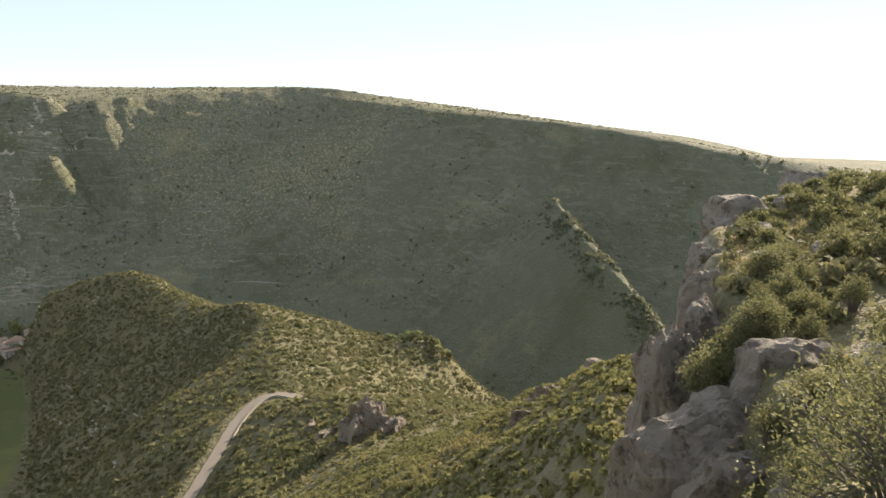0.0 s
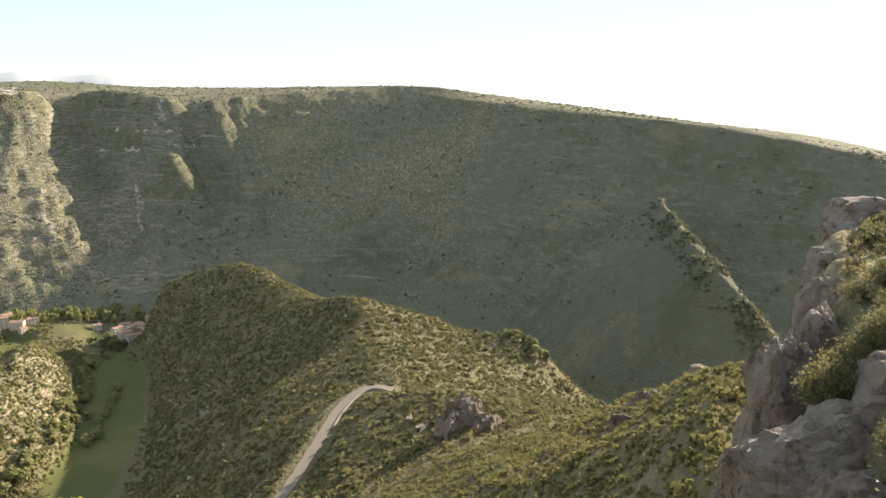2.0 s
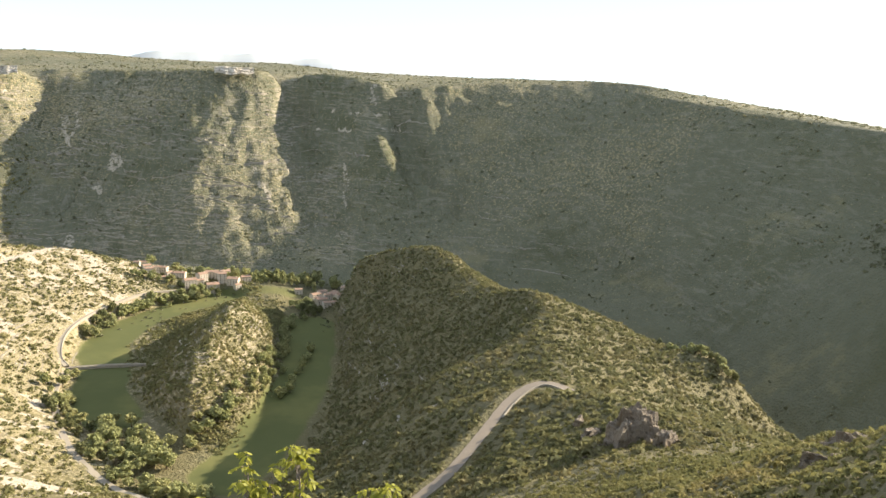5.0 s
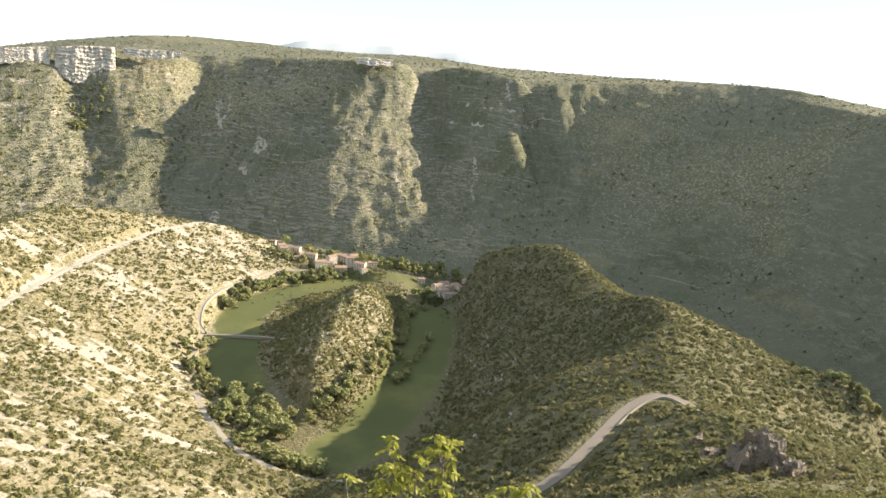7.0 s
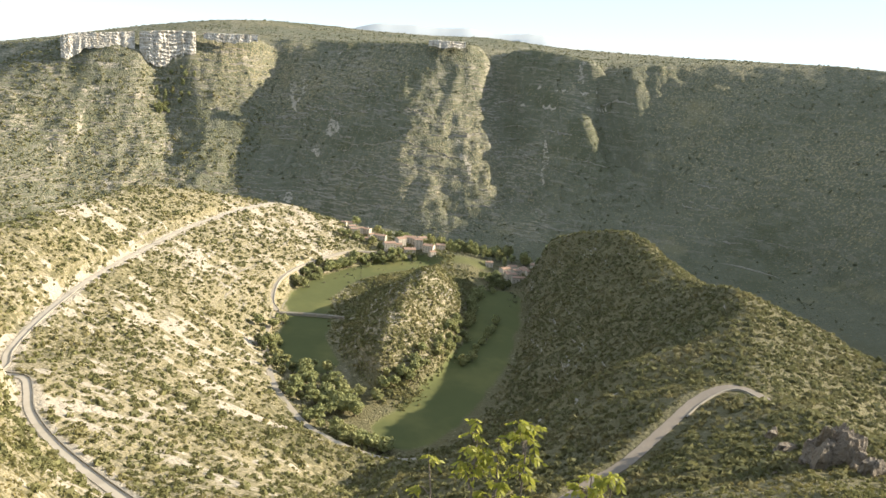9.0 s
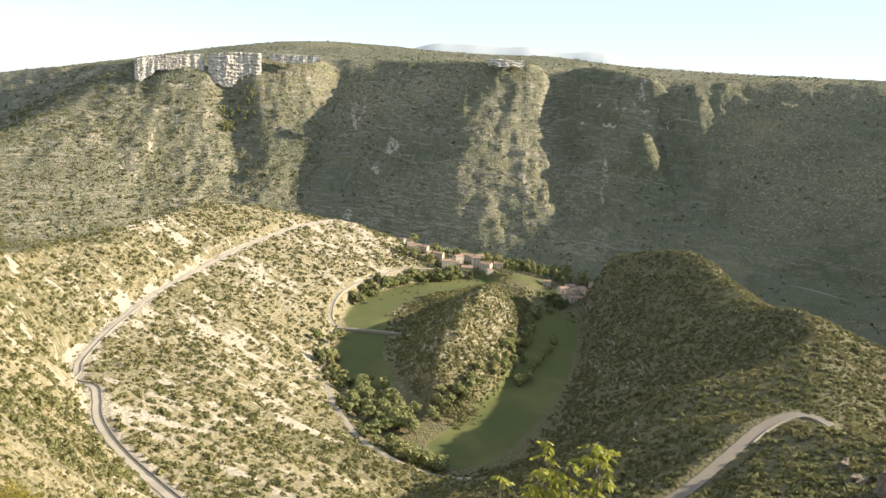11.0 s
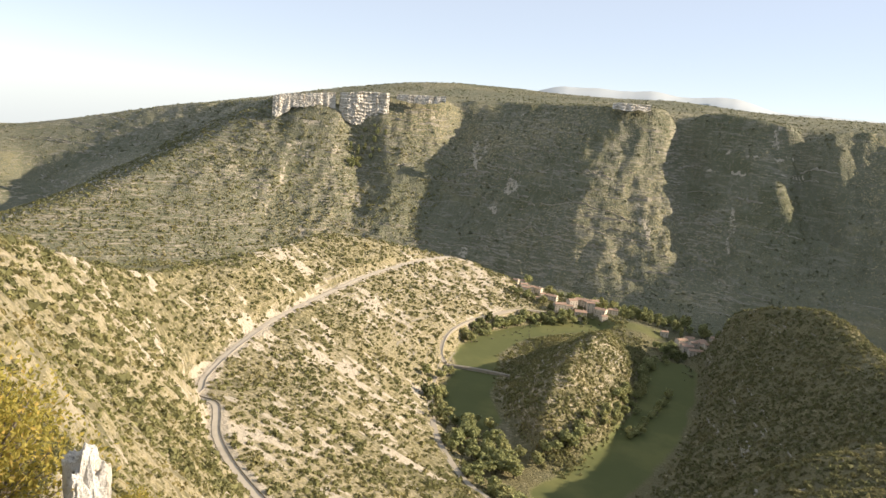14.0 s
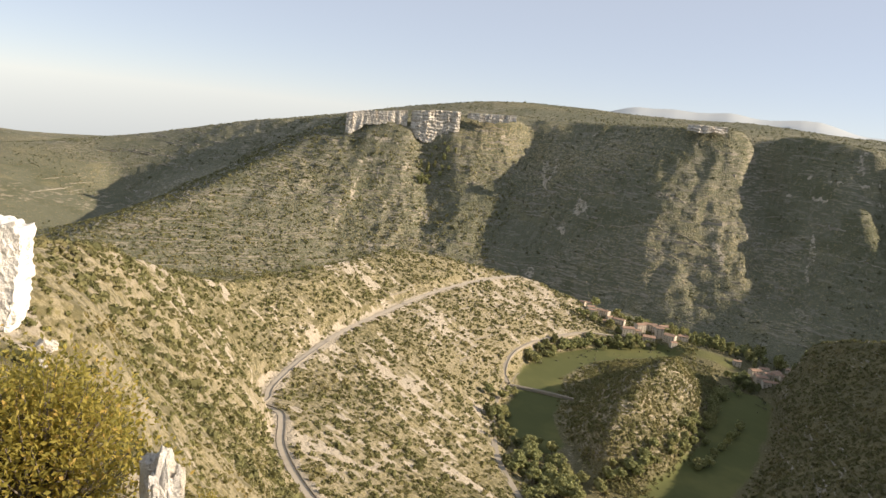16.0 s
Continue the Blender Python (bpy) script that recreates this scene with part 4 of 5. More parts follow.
# ---- village ----
def house(x, y, turn, wide, deep, eaves, pitch, windows, roof_words):
    """A stone house with a gabled clay roof, chimney, door and rows of windows."""
    z = min(height(x + a, y + b) for a in (-wide / 3, wide / 3) for b in (-deep / 3, deep / 3)) - 0.3
    thing = new("house", None)
    h, e, w, d = eaves + 0.3, 0.35, wide / 2, deep / 2
    ridge = h + d * pitch
    v = [(-w, -d, 0), (w, -d, 0), (w, d, 0), (-w, d, 0), (-w, -d, h), (w, -d, h), (w, d, h), (-w, d, h), (-w, 0, ridge - 0.1), (w, 0, ridge - 0.1)]
    bm = bmesh.new()
    vs = [bm.verts.new(p) for p in v]
    for f in ((0, 1, 5, 4), (2, 3, 7, 6), (1, 2, 6, 9, 5), (3, 0, 4, 8, 7), (3, 2, 1, 0), (4, 5, 9, 8), (6, 7, 8, 9)):
        bm.faces.new([vs[i] for i in f])
    part("wall", bm, RENDERED_WALL, thing)
    slabs = []
    for s in (-1, 1):
        y0, z0 = s * (d + e), h - e * pitch
        a = np.array([(-w - e, y0, z0), (w + e, y0, z0), (w + e, 0, ridge), (-w - e, 0, ridge)])
        both_sides = np.concatenate([a, a + (0, 0, 0.28)])
        f = np.array([(3, 2, 1, 0), (4, 5, 6, 7), (0, 1, 5, 4), (1, 2, 6, 5), (2, 3, 7, 6), (3, 0, 4, 7)])
        slabs.append((both_sides, f if s < 0 else f[:, ::-1]))
    roof = part("roof", mesh_of("roof", *joined(slabs), ROOF_TILE), None, thing, roof_words)
    part("chimney", mesh_of("chimney", *joined([box(w * 0.4, w * 0.4 + 0.9, -0.5, 0.4, ridge - 0.8, ridge + 1.1), box(w * 0.4 - 0.1, w * 0.4 + 1.0, -0.6, 0.5, ridge + 1.1, ridge + 1.25)]), RENDERED_WALL), None, roof)
    floors = max(1, int(eaves // 2.8))
    for k in range(floors):
        for i in range(windows):
            cx = -w + wide * (i + 0.5) / windows
            cz = 1.2 + 2.8 * k
            if k == 0 and i == windows // 2:
                part("door", mesh_of("door", *box(cx - 0.5, cx + 0.5, -d - 0.06, -d + 0.1, 0.3, 2.4), WOOD), None, thing, "brown wooden door")
                continue
            win = part("window", mesh_of("window", *joined([box(cx - 0.6, cx + 0.6, -d - 0.07, -d + 0.1, cz - 0.1, cz + 0.02), box(cx - 0.6, cx - 0.45, -d - 0.06, -d + 0.1, cz + 0.02, cz + 1.4), box(cx + 0.45, cx + 0.6, -d - 0.06, -d + 0.1, cz + 0.02, cz + 1.4), box(cx - 0.6, cx + 0.6, -d - 0.06, -d + 0.1, cz + 1.4, cz + 1.5)]), WALL_STONE), None, thing)
            part("pane", mesh_of("pane", *box(cx - 0.45, cx + 0.45, -d - 0.02, -d + 0.1, cz + 0.02, cz + 1.4), GLASS_DARK), None, win, "dark window glass")
        for i in range(2):
            cy = -d + deep * (i + 0.5) / 2
            cz = 1.2 + 2.8 * k
            win = part("window", mesh_of("window", *joined([box(w - 0.1, w + 0.07, cy - 0.6, cy + 0.6, cz - 0.1, cz + 0.02), box(w - 0.1, w + 0.06, cy - 0.6, cy - 0.45, cz + 0.02, cz + 1.4), box(w - 0.1, w + 0.06, cy + 0.45, cy + 0.6, cz + 0.02, cz + 1.4), box(w - 0.1, w + 0.06, cy - 0.6, cy + 0.6, cz + 1.4, cz + 1.5)]), WALL_STONE), None, thing)
            part("pane", mesh_of("pane", *box(w - 0.1, w + 0.02, cy - 0.45, cy + 0.45, cz + 0.02, cz + 1.4), GLASS_DARK), None, win, "dark window glass")
    thing.matrix_world = pose(x, y, z, 0, 0, turn)
    return thing


HOUSES = [(-191, 1126, 20, 9, 7, 3.6, 3), (-176, 1083, 15, 9, 7, 5.6, 3), (-160, 1098, -20, 13, 8, 6.2, 4), (-150, 1072, 10, 15, 6, 3.4, 4), (-118, 1054, 25, 15, 11, 9.0, 4), (-92, 1104, 5, 16, 10, 8.6, 4), (-88, 1062, 12, 15, 12, 8.8, 4),
          (-60, 1072, -15, 14, 11, 7.0, 4), (-74, 1116, 30, 14, 9, 9.0, 3), (32, 1056, 10, 9, 7, 5.6, 2), (55, 1028, 35, 13, 9, 5.8, 3), (62, 1003, 20, 13, 9, 5.6, 3), (79, 1032, 60, 15, 9, 6.4, 4), (72, 986, 15, 16, 8, 5.6, 4), (90, 990, 10, 14, 8, 4.0, 3), (84, 1012, 70, 12, 8, 6.0, 3), (-182, 1098, 30, 10, 8, 5.0, 3), (-135, 1086, -10, 14, 9, 6.4, 4), (-104, 1078, 40, 12, 10, 8.6, 3), (-44, 1090, 20, 12, 9, 6.0, 3), (66, 1046, 5, 11, 8, 5.6, 3), (98, 1018, 40, 12, 8, 5.0, 3), (-105, 1064, 18, 8, 7, 5.6, 2), (-76, 1076, 12, 10, 8, 10.0, 2), (-82, 1092, -5, 9, 9, 8.6, 2), (-168, 1090, 10, 8, 6, 7.0, 2), (-150, 1086, 40, 8, 6, 4.5, 2), (-196, 1108, -15, 7, 6, 4.0, 2), (70, 1018, 25, 9, 7, 7.0, 2), (58, 1014, -10, 8, 6, 5.0, 2), (92, 1002, 80, 9, 7, 6.5, 2), (-54, 1062, 35, 8, 7, 5.0, 2)]
for i, (x, y, turn, wide, deep, eaves, count) in enumerate(HOUSES):
    words = "tall pale stone village house with a clay-tiled roof" if eaves > 8 else "small cream-walled cottage with a faded tiled roof" if wide < 10 else "pale rendered village house under a reddish tiled roof"
    tagged(house(x, y, turn, wide * 1.15, deep * 1.1, eaves * 1.45, 0.30, count, "faded red clay tiles"), words, "house", "houses of the village")


# ---- rocks ----
def rock_form(size, rng, level, bands, blocky):
    """Corners and faces of a weathered block: planed faces, cracks, ledges and knobs."""
    v, f = ICO[level]
    v = v.copy()
    box_like = v / np.maximum(np.abs(v).max(1), 1e-6)[:, None]
    v = v * (1 - blocky) + box_like * blocky
    for _ in range(16):
        n = rng.randn(3)
        n[2] *= 0.6
        n /= np.linalg.norm(n)
        over = np.maximum(v @ n - rng.uniform(0.6, 1.0), 0)
        v = v - over[:, None] * n * 0.97
    o = rng.rand(3) * 50
    for scale, amp in ((1.3, 0.10), (3.1, 0.07), (7.0, 0.05), (16.0, 0.028)):
        push = np.array([noise.noise(Vector(p * scale + o)) for p in v])
        v = v * (1 + amp * (np.abs(push) * 2 - 0.4))[:, None]
    if bands:
        v[:, :2] *= (1 + bands * np.sign(np.sin(v[:, 2] * 9 + o[0])) * np.abs(np.sin(v[:, 2] * 9 + o[0])) ** 0.4)[:, None]
    return v * np.array(size), f


def outcrop(name, words, x, y, z, size, shards, turn, mat, seed, level=3, spread=1.0, fat=0.36, group="limestone outcrops"):
    """A jagged outcrop: upright fins and blocks of bedded limestone grown together."""
    rng = np.random.RandomState(seed)
    thing = new(name, None)
    for k in range(shards):
        u, w = rng.uniform(-1, 1) * spread, rng.uniform(-1, 1) * spread
        tall = (1 - 0.55 * u * u) * rng.uniform(0.6, 1.1)
        v, f = rock_form((fat * rng.uniform(0.6, 1.3), fat * 1.2 * rng.uniform(0.6, 1.3), tall), rng, level, 0.04, 0.65)
        a, b = rng.uniform(-0.22, 0.22), rng.uniform(0, 3.14)
        v = np.stack([v[:, 0] + a * v[:, 2], v[:, 1] - 0.12 * v[:, 2], v[:, 2]], 1)
        v = np.stack([v[:, 0] * math.cos(b) - v[:, 1] * math.sin(b), v[:, 0] * math.sin(b) + v[:, 1] * math.cos(b), v[:, 2]], 1)
        part("block", mesh_of("block", (v + (u * 0.75, w * 0.5, -0.3 * (1 - tall))) * np.array(size), f, mat), None, thing)
    thing.matrix_world = pose(x, y, z, 0, 0, turn)
    return tagged(thing, words, "rock", group)


def rock(name, words, x, y, z, size, turn, mat, seed, level=4, bands=0.0, blocky=0.5, group="limestone outcrops"):
    rng = np.random.RandomState(seed)
    v, f = rock_form(size, rng, level, bands, blocky)
    ob = new(name, mesh_of(name, v, f, mat))
    ob.matrix_world = pose(x, y, z, rng.uniform(-6, 6), rng.uniform(-6, 6), turn)
    return tagged(ob, words, "rock", group)


def cliff_wall(words, line, depth, seed, mat, cell=2.0, bulge=6.0, group="cliffs of the far rim"):
    """An upright rock wall below a brink: buttresses, clefts and beds, with a top that runs back into the hill."""
    p = along(line, cell)
    d = np.gradient(p[:, :2], axis=0)
    d /= np.linalg.norm(d, axis=1)[:, None]
    out = np.stack([d[:, 1], -d[:, 0]], 1)
    u = np.cumsum(np.r_[0, np.linalg.norm(np.diff(p[:, :2], axis=0), axis=1)]) + seed * 131.0
    deep = depth * np.clip(0.85 + 0.4 * fbm(u, u * 0, bulge * 7, 3), 0.6, 1.15)
    k = np.linspace(0, 1, max(4, int(depth / cell)))
    uu, kk = np.meshgrid(u, k, indexing="ij")
    block = np.floor(fbm(uu, kk * 3, bulge * 2.2, 2) * 4) / 4
    push = bulge * (0.5 + 0.8 * block + 0.35 * fbm(uu, kk * depth * 1.5, bulge * 0.7, 3)) + bulge * 0.12 * np.sign(np.sin(kk * depth * 0.9 + 2 * fbm(uu, kk, 30, 2)))
    push = push + kk * bulge * 0.5
    x = p[:, 0][:, None] + out[:, 0][:, None] * push
    y = p[:, 1][:, None] + out[:, 1][:, None] * push
    z = p[:, 2][:, None] - kk * deep[:, None] + 0.4 * fbm(uu, kk * 5, 3, 2)
    back = np.stack([p[:, 0] - out[:, 0] * 14, p[:, 1] - out[:, 1] * 14, p[:, 2] - 3], 1)[:, None]
    v = np.concatenate([back, np.stack([x, y, z], -1)], 1)
    n, m = v.shape[:2]
    f = [(i * m + j, i * m + j + 1, (i + 1) * m + j + 1, (i + 1) * m + j) for i in range(n - 1) for j in range(m - 1)]
    return tagged(new("cliff_face", mesh_of("cliff_face", v.reshape(-1, 3), np.array(f), mat)), words, "cliff", group)


# white cliffs on the far rim, thinner ledges lower down
cliff_wall("pale sunlit limestone cliffs below the plateau edge", [(-704, 1514, 304), (-686, 1516, 306), (-660, 1526, 310), (-630, 1538, 312), (-604, 1552, 313)], 66, 1, FAR_LIMESTONE, 2.0, 7)
cliff_wall("stepped white cliffs on the plateau corner", [(-830, 1444, 284), (-800, 1460, 292), (-773, 1474, 295), (-752, 1485, 297), (-735, 1495, 300), (-712, 1507, 303)], 48, 2, FAR_LIMESTONE, 2.0, 3.5)
cliff_wall("small pale cliff crowning the gorge wall", [(-124, 1584, 338), (-104, 1582, 340), (-80, 1590, 340), (-50, 1606, 341)], 16, 3, FAR_LIMESTONE, 1.6, 4)
cliff_wall("broken limestone band across the gorge wall", [(-590, 1558, 313), (-566, 1566, 314), (-530, 1580, 316), (-488, 1596, 318)], 20, 4, FAR_LIMESTONE, 2.0, 3)
# crags on the ridge and on the shelf
for i, (x, y, up, sx, sy, sz, n) in enumerate(((134, 240, 0, 11, 8, 12.5, 16), (143, 230, -1, 7, 5, 7, 9), (130, 279, -1, 5, 4, 4, 6), (160, 179, -1, 6, 5, 5, 7), (113, 101, -1, 5, 4, 4.5, 7), (105, 108, -1, 3.5, 3, 3.5, 6), (90, 95, -2, 3.5, 3, 4, 6), (331, 490, 0, 5, 5, 8, 5), (130, 262, -1, 8, 3, 3, 8), (118, 240, -1, 9, 3, 2.5, 8))):
    outcrop("crag", "grey weathered limestone crag among bushes", x, y, height(x, y) + up, (sx, sy, sz), n, 25 * i, CRAG_STONE, 90 + i, 4 if i < 2 else 3, 1.0, 0.52)

# the rock face beside the viewpoint
for i, (x, y, up, sx, sy, sz, turn) in enumerate(((19.5, 11.9, 287.8, 4.0, 2.4, 3.9, -38), (18.0, 10.6, 288.6, 2.6, 1.6, 2.8, -32), (22.8, 16.4, 288.8, 1.6, 1.5, 3.2, 20), (24.6, 17.6, 287.8, 1.6, 1.5, 3.6, -40), (26, 16.9, 290.6, 1.3, 1.2, 2.2, 10), (29.6, 19.8, 290.8, 1.2, 1.2, 2.3, 40), (33.4, 22.3, 291.0, 1.4, 1.3, 2.2, -20), (37.4, 24.9, 291.2, 1.4, 1.2, 2.3, 15), (41.6, 27.3, 291.2, 1.6, 1.3, 2.4, -30), (47, 29.6, 291.6, 1.8, 1.4, 2.2, 0), (21.2, 10.4, 288.8, 3.0, 2.0, 3.4, -25), (21.6, 11.4, 291.8, 2.3, 1.6, 1.7, -30), (25.2, 15.4, 286.2, 2.4, 2.4, 3.4, -35), (38.4, 23.2, -1.6, 2.1, 1.8, 2.2, -30), (45.0, 27.6, -1.2, 2.6, 2.2, 2.2, -20), (58, 30.5, -0.6, 3.4, 2.6, 2.0, 0), (32, 17.8, -0.6, 2.0, 1.4, 1.1, -30), (22.8, 9.2, -0.3, 1.6, 1.2, 1.0, -50),
                                                   (14.2, 6.2, -0.6, 1.0, 0.8, 0.7, -60), (35, 17, -0.3, 1.8, 1.2, 0.9, 10), (49, 26.4, -0.3, 2.2, 1.6, 1.1, 15), (29.8, 18.4, 288.0, 1.8, 1.6, 3.2, -30), (34.4, 21.2, 289.2, 1.9, 1.6, 3.0, -35), (42, 25.8, 289.8, 2.3, 1.8, 2.8, -25), (52, 29.8, 290.8, 3.0, 2.0, 2.3, -10), (26.8, 15.0, 291.0, 1.6, 1.3, 1.5, -30))):
    rock("boulder", "grey cracked limestone face at the rim", x, y, (up if up > 100 else height(x, y) + up), (sx, sy, sz), turn, LIMESTONE, 110 + i, 5 if i < 4 else 4, 0.02, 0.5)

# the white cliff and the sunlit rocks on the other side
rock("cliff_face", "bright white limestone cliff with scrub on top", -54.6, 39.4, 283.6, (4.8, 3.2, 4.4), 58, WHITE_CLIFF, 140, 5, 0.02, 0.85)
rock("cliff_face", "bright white limestone cliff with scrub on top", -60.2, 34.8, 283.8, (4.5, 4.0, 4.8), 60, WHITE_CLIFF, 141, 5, 0.02, 0.85)
for i, (x, y, r) in enumerate(((-58.8, 48.1, 0.9), (-108.6, 89.8, 1.8), (-110, 93, 1.3), (-104, 84, 1.4))):
    rock("boulder", "small pale boulder below the white cliff", x, y, height(x, y) + r * 0.2, (r, r * 0.8, r * 1.1), 50 * i, PALE_LIMESTONE, 150 + i, 3)
outcrop("boulder", "white sunlit limestone pinnacle at the rim", -6.44, 6.78, 294.8, (0.42, 0.40, 0.68), 12, 62, WHITE_LIMESTONE, 166, 4, 0.5)


# ---- leafy plants near the viewpoint ----
def leaf_cloud(centres, normals, length, width, rng):
    """Folded leaves, two faces each, at the given places."""
    n = len(centres)
    a = rng.randn(n, 3) + normals * 0.8
    a /= np.linalg.norm(a, axis=1)[:, None]
    b = np.cross(a, rng.randn(n, 3))
    b /= np.linalg.norm(b, axis=1)[:, None]
    c = np.cross(a, b)
    l = length * (0.7 + 0.6 * rng.rand(n, 1))
    w = width * (0.7 + 0.6 * rng.rand(n, 1))
    v = np.stack([centres, centres + a * l * 0.5 + b * w * 0.5 + c * w * 0.15, centres + a * l, centres + a * l * 0.5 - b * w * 0.5 + c * w * 0.15], 1).reshape(-1, 3)
    i = np.arange(n)[:, None] * 4
    return v, np.concatenate([i + (0, 1, 2), i + (0, 2, 3)], 0)


def bush_kind(words, radius, tall, twigs, leaves, leaf, mat, seed, category="bush"):
    """A bush: branching stems from the root and leaves round every twig."""
    rng = np.random.RandomState(seed)
    stems, spots, outs = [], [], []
    for _ in range(twigs):
        a, lean = rng.uniform(0, 6.283), rng.rand() ** 0.6
        tip = np.array((math.cos(a) * radius * lean, math.sin(a) * radius * lean, tall * (1 - 0.55 * lean ** 2) * rng.uniform(0.7, 1.08)))
        mid = tip * (0.45, 0.45, 0.6) + rng.randn(3) * 0.06 * radius
        stems.append(tube([(0, 0, -0.25 * tall), mid, tip], (0.02 * radius + 0.006, 0.012 * radius + 0.004, 0.003), 4))
        k = rng.uniform(0.25, 1.0, leaves) ** 0.7
        base = mid * (1 - k)[:, None] + tip * k[:, None]
        off = rng.randn(leaves, 3) * radius * 0.13
        spots.append(base + off)
        outs.append(off / (np.linalg.norm(off, axis=1)[:, None] + 1e-6) + (0, 0, 0.4))
    thing = new(category, None)
    part("branching_stem", mesh_of("branching_stem", *joined(stems), BARK), None, thing, "thin woody stems")
    v, f = leaf_cloud(np.concatenate(spots), np.concatenate(outs), leaf, leaf * 0.55, rng)
    part("foliage", mesh_of("foliage", v, f, mat), None, thing)
    return tagged(thing, words, category, "bushes on the rim")


def place(kind, x, y, s, turn, sink=0.0):
    t = copy_thing(kind, pose(x, y, height(x, y) - sink, 0, 0, turn))
    t.scale = (s, s, s)
    return t


FAR_BUSHES = [bush_kind("rounded evergreen shrub on the stony rim", 1.0, 1.2, 34, 26, 0.15, BUSH_LEAVES, 205), bush_kind("low shrub among dry grass on the rim", 1.1, 0.8, 34, 24, 0.15, BUSH_LEAVES, 206), bush_kind("upright shrub on the rim slope", 0.7, 1.5, 30, 26, 0.14, BUSH_LEAVES, 207)]
BUSHES = [bush_kind("bushy evergreen shrub rooted in the limestone rim", 1.0, 1.3, 60, 55, 0.085, BUSH_LEAVES, 201), bush_kind("low spreading shrub between limestone blocks", 1.1, 0.8, 55, 50, 0.08, BUSH_LEAVES, 202), bush_kind("upright leafy shrub on the rim", 0.7, 1.6, 50, 55, 0.08, BUSH_LEAVES, 203)]
rng = np.random.RandomState(5)
SPOTS = [(20.3, 14.2, 1.7, 0), (21.5, 15.0, 1.5, 2), (22.5, 14.8, 1.4, 0), (29, 16.5, 2.2, 0), (31, 17, 2.0, 0), (27.5, 17.0, 1.6, 1), (26, 15, 1.4, 2), (45, 22, 2.6, 2), (50, 22, 2.8, 2), (47, 25, 2.4, 0), (53, 26, 2.6, 2), (42, 21, 2.2, 2), (40, 24, 1.8, 0), (37, 22, 1.6, 1),
         (14, 6.6, 1.1, 2), (15, 5.2, 1.4, 0), (12.5, 5.4, 1.2, 2), (17, 7, 1.5, 0), (18.5, 8.2, 1.4, 2), (20, 7.5, 1.6, 0), (24, 9, 1.7, 0), (27, 12, 1.8, 2), (33, 14, 2.2, 2), (37, 16, 2.4, 2), (15.5, 9.6, 0.9, 2), (58, 30, 2.0, 1), (62, 29, 2.6, 0), (33, 22, 1.2, 1), (35, 26, 0.9, 0), (24.5, 17.0, 1.0, 1), (17.6, 9.4, 1.2, 2), (18.6, 8.9, 1.3, 0), (17.0, 8.3, 1.1, 1), (19.8, 8.8, 1.4, 2), (16.2, 8.8, 0.8, 0), (22.5, 13.0, 1.3, 0), (24, 13.6, 1.4, 2), (25.5, 13.0, 1.5, 0), (23.4, 11.6, 1.2, 2), (21.4, 13.4, 1.1, 2), (28.5, 15.4, 1.3, 2), (35.5, 20.5, 1.5, 2), (40.5, 23.0, 1.5, 0), (47.5, 26.0, 1.6, 2), (55, 28.5, 1.7, 0)]
for x, y, s, k in SPOTS:
    place((BUSHES if x < 32 else FAR_BUSHES)[k], x, y, s * (0.62 if x < 26 else 0.5), rng.uniform(0, 360), 0.1)
for x, y, z, s, k in ((20.6, 13.2, 290.5, 1.35, 2), (21.6, 13.4, 290.9, 1.3, 0), (22.6, 13.8, 291.2, 1.2, 2), (24.6, 13.6, 292.3, 1.0, 0), (26.4, 14.2, 292.6, 1.1, 2), (28.2, 15.4, 292.7, 1.0, 0)):
    copy_thing(BUSHES[k], pose(x, y, z, 0, 0, 70 * x)).scale = (s, s, s)
for kind, x, y in zip(BUSHES + FAR_BUSHES, (23, 26, 28, 55, 60, 44), (13, 13, 14.5, 24, 25, 19)):
    kind.matrix_world = pose(x, y, height(x, y) - 0.1)
for i in range(120):
    x = rng.uniform(27, 80)
    y = np.interp(x, RIM_X, RIM_Y) - rng.uniform(1, 16)
    place(FAR_BUSHES[rng.randint(3)], x, y, 0.35 + 0.85 * rng.rand() ** 2, rng.uniform(0, 360), 0.1)
for i in range(60):
    d, a = rng.uniform(30, 75), radians(rng.uniform(-56, -38))
    place(FAR_BUSHES[rng.randint(3)], math.sin(a) * d, math.cos(a) * d, rng.uniform(0.7, 1.5), rng.uniform(0, 360), 0.1)

BOX = bush_kind("glossy small-leaved bush in evening light", 0.8, 1.0, 75, 80, 0.033, BUSH_LEAVES, 211)
for x, y, s in ((5.9, 1.9, 0.75), (5.6, 1.2, 0.75), (6.5, 3.25, 0.42), (5.0, 2.35, 0.4), (5.4, 2.9, 0.35), (7.6, 2.7, 0.8), (9.0, 3.7, 0.9), (10.2, 4.2, 1.0), (11.6, 5.0, 1.0), (7.2, 4.5, 0.42), (7.9, 4.6, 0.36), (6.6, 5.0, 0.3)):
    place(BOX, x, y, s, rng.uniform(0, 360), 0.1)
BOX.matrix_world = pose(4.4, 1.2, height(4.4, 1.2) - 0.2)

OAK = bush_kind("yellow-green downy oak bush in full sun", 1.7, 2.8, 135, 80, 0.088, OAK_LEAVES, 221, "oak_bush")
OAK.matrix_world = pose(-8.3, 6.6, 293.4)
copy_thing(OAK, pose(-9.9, 5.6, 293.2, 0, 0, 130))
SMALL_OAK = bush_kind("small yellow-green bush beside the white pinnacle", 0.6, 0.9, 40, 60, 0.05, OAK_LEAVES, 222, "oak_bush")
SMALL_OAK.matrix_world = pose(-8.6, 10.4, 291.6)


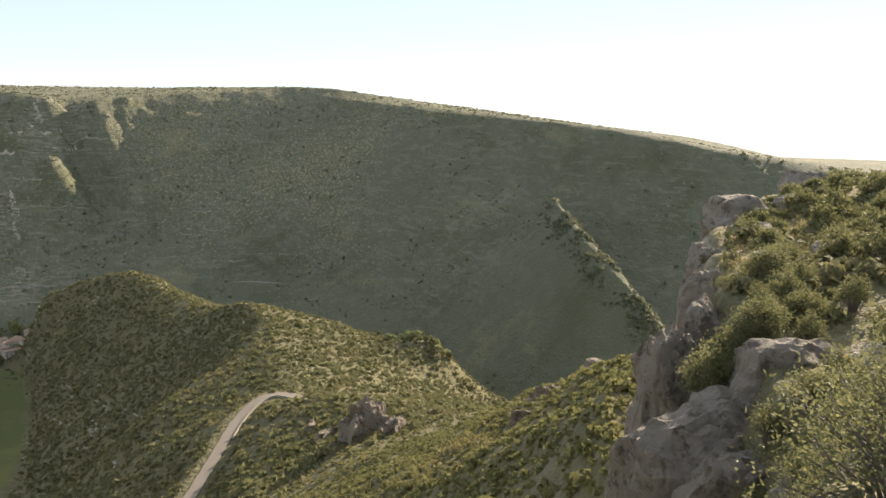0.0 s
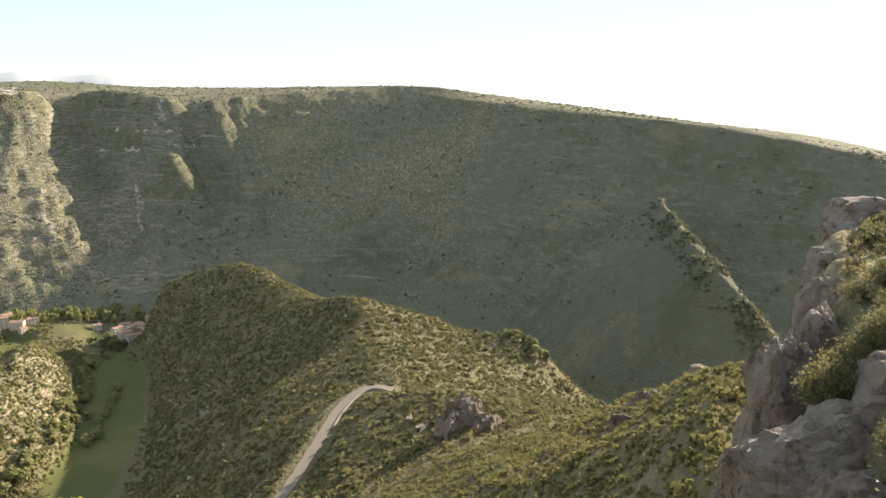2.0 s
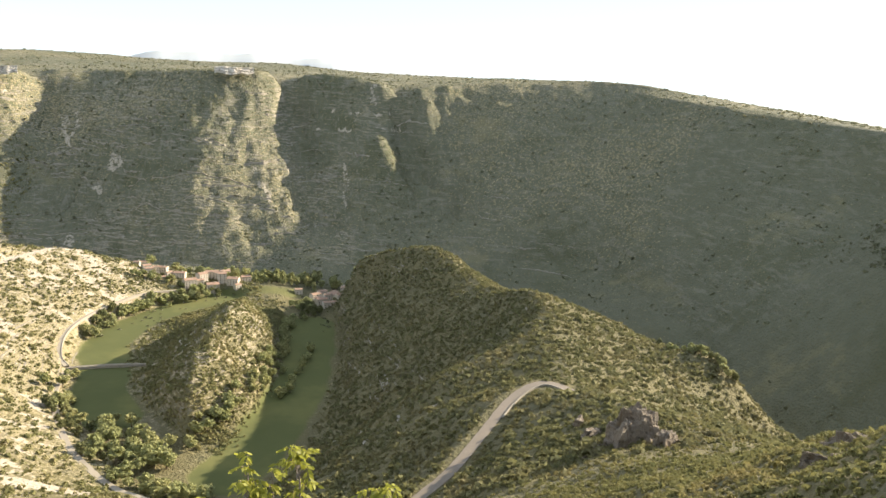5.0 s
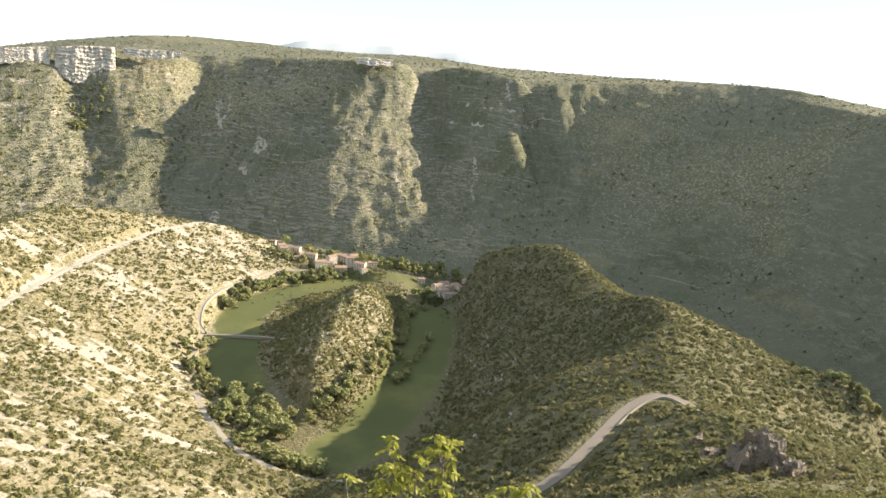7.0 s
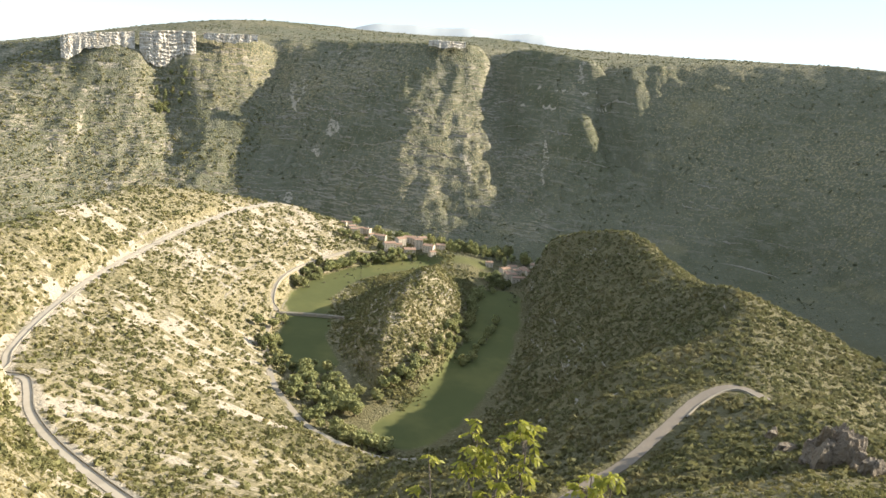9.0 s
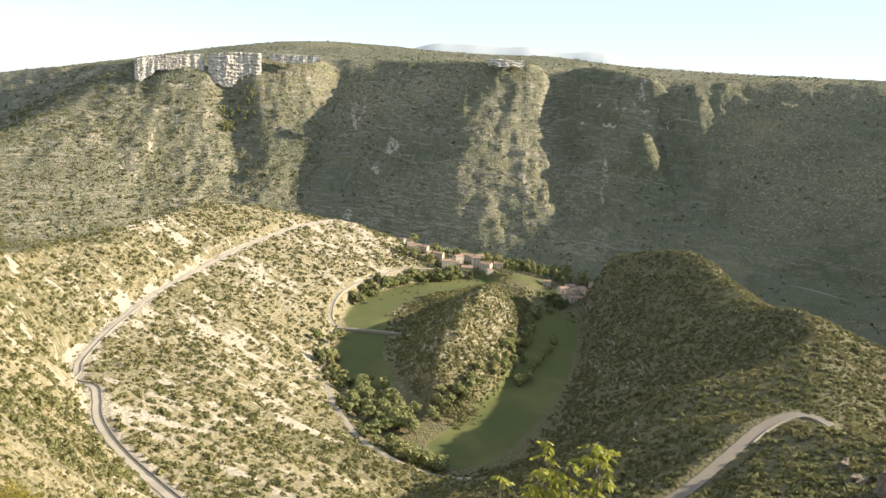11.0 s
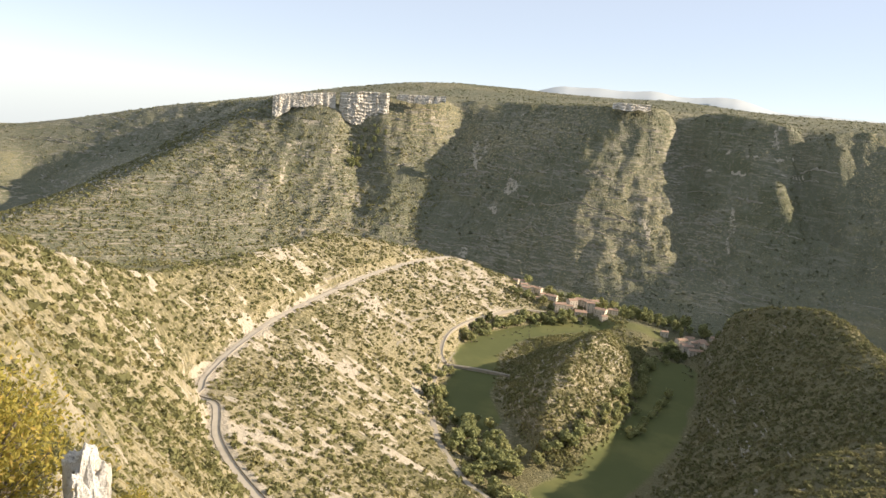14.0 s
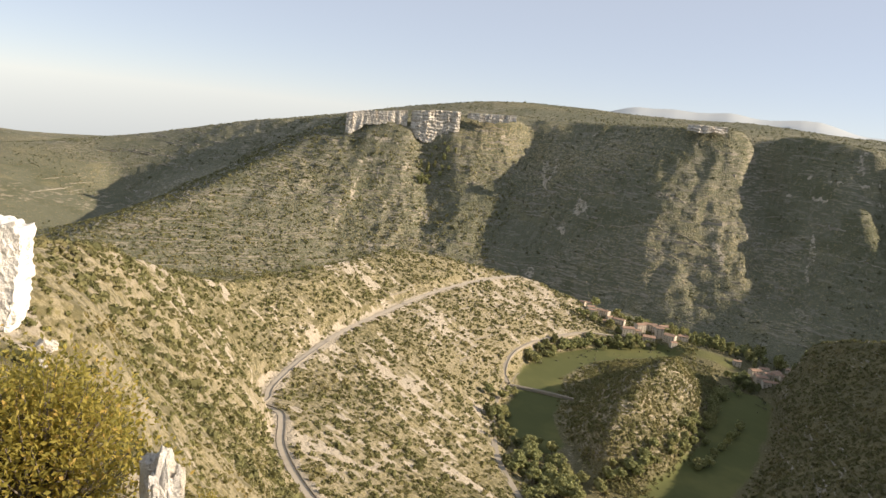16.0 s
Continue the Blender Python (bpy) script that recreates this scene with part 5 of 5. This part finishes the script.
def sapling(x, y, z, tall, branches, seed):
    """A young ash: a thin stem, side shoots and drooping pinnate leaves."""
    rng = np.random.RandomState(seed)
    thing = new("ash_sapling", None)
    tips = [np.array((rng.randn() * 0.01, rng.randn() * 0.01, tall))]
    stems = [tube([(0, 0, -1.2), (0.01, 0, tall * 0.5), tips[0]], (0.006, 0.004, 0.002), 5)]
    for _ in range(branches * 2):
        z0, a = tall * rng.uniform(-0.2, 0.9), rng.uniform(0, 6.283)
        tip = np.array((math.cos(a) * 0.04, math.sin(a) * 0.04, z0 + rng.uniform(0.02, 0.06)))
        stems.append(tube([(0, 0, z0), tip * (0.5, 0.5, 1) - (0, 0, 0.01), tip], (0.005, 0.004, 0.002), 4))
        tips.append(tip)
    part("stem", mesh_of("stem", *joined(stems), BARK), None, thing, "thin grey stem")
    v, f = [], []
    n = 0
    for tip in tips:
        for _ in range(3):
            a = rng.uniform(0, 6.283)
            d = np.array((math.cos(a), math.sin(a), rng.uniform(-0.1, 0.6)))
            side = np.cross(d, (0, 0, 1))
            side /= np.linalg.norm(side)
            for k in range(9):
                s = (k // 2 + 1) / 5 if k < 8 else 1.1
                root = tip + d * 0.045 * s - np.array((0, 0, 0.03 * s * s))
                way = (side * (1 if k % 2 else -1) + d * 0.5 - np.array((0, 0, 0.9))) if k < 8 else d - np.array((0, 0, 0.8))
                way /= np.linalg.norm(way)
                l, w = rng.uniform(0.028, 0.040), 0.0068
                b = np.cross(way, rng.randn(3))
                b /= np.linalg.norm(b)
                v += [root, root + way * l * 0.45 + b * w, root + way * l, root + way * l * 0.45 - b * w]
                f += [(n, n + 1, n + 2), (n, n + 2, n + 3)]
                n += 4
    part("foliage", mesh_of("foliage", np.array(v), np.array(f), ASH_LEAVES), None, thing, "drooping light green leaflets")
    thing.matrix_world = pose(x, y, z)
    return tagged(thing, "young ash shoot with fresh light-green leaves", "sapling", "ash shoots below the rim")


for i, (x, y, top, b) in enumerate(((0.07, 2.72, 298.60, 6), (0.27, 2.70, 298.62, 7), (-0.10, 2.75, 298.42, 3), (0.62, 2.65, 298.46, 4), (0.55, 2.72, 298.42, 3), (0.17, 2.75, 298.50, 4))):
    sapling(x, y, top - 0.34, 0.34, b, 230 + i)


# ---- dry grass on the rim ----
def grass_tufts():
    rng = np.random.RandomState(9)
    n = 9000
    d, a = rng.uniform(10, 75, n), np.radians(rng.uniform(46, 72, n))
    x, y = np.sin(a) * d, np.cos(a) * d
    keep = (y < np.interp(x, RIM_X, RIM_Y) - 0.5) & (fbm(x, y, 9, 3) > 0.15)
    x, y = x[keep], y[keep]
    z = heights(x.copy(), y.copy())
    tufts = np.repeat(np.stack([x, y, z], 1), 7, 0)
    m = len(tufts)
    lean = np.stack([rng.randn(m) * 0.12, rng.randn(m) * 0.12, rng.uniform(0.15, 0.45, m)], 1)
    root = tufts + rng.randn(m, 3) * (0.1, 0.1, 0.0)
    across = np.stack([rng.randn(m), rng.randn(m), np.zeros(m)], 1)
    across /= np.linalg.norm(across, axis=1)[:, None] * 50
    v = np.stack([root - across, root + across, root + lean], 1).reshape(-1, 3)
    f = np.arange(m * 3).reshape(-1, 3)
    return tagged(new("dry_grass", mesh_of("dry_grass", v, f, GRASS_BLADES)), "tufts of golden dry grass on the rim", "grass", kind="stuff")


grass_tufts()


# ---- far hills behind the plateau, coloured blue for haze ----
def distant_hills():
    az = np.arange(-15, 17, 0.2)
    rise = 182 + 16 * np.exp(-((az + 1.5) / 1.6) ** 2) + 14 * np.exp(-((az + 5.5) / 1.5) ** 2) + 16 * np.exp(-((az - 3.5) / 2.0) ** 2) + 9 * fbm(az * 10, az * 0, 26, 5, 0.6)
    rise = rise * (1 - 0.23 * smooth(4, 7.5, az)) * smooth(-15, -8, az) * smooth(17, 14, az)
    a = np.radians(az)
    rows_ = [np.stack([np.sin(a) * r, np.cos(a) * r, 300 + rise * k - 400 * (1 - k)], 1) for r, k in ((4500, 0.0), (4600, 0.75), (4680, 1.0), (4800, 0.5))]
    n = len(a)
    f = [(k * n + i, k * n + i + 1, (k + 1) * n + i + 1, (k + 1) * n + i) for k in range(3) for i in range(n - 1)]
    # the pale blue of distant haze is put into the hills' base colour
    m = plain("haze_tinted_hills", (0.45, 0.50, 0.53), (0.51, 0.56, 0.585), 0.002)
    return tagged(new("backdrop", mesh_of("backdrop", np.concatenate(rows_), np.array(f), m, True)), "hills on the horizon, tinted pale blue to stand in for haze", "hills", kind="structure")


distant_hills()


# ---- thin paths on the gorge wall ----
for pts in ([(-300, 1508), (-230, 1486), (-170, 1468), (-110, 1456), (-70, 1446)], [(-262, 1420), (-200, 1404), (-135, 1390), (-80, 1386), (-45, 1380)], [(-240, 1352), (-190, 1342), (-130, 1346), (-80, 1340)], [(-990, 1130), (-968, 1100), (-940, 1090), (-925, 1060)]):
    line = along([(x, y, 0) for x, y in pts], 3.0)
    line[:, 2] = heights(line[:, 0].copy(), line[:, 1].copy()) + 0.7
    tagged(new("footpath", mesh_of("footpath", *ribbon(line, 0.9, 0.0, 2.5), TRACK)), "thin pale footpath crossing the gorge wall", "path", kind="structure")
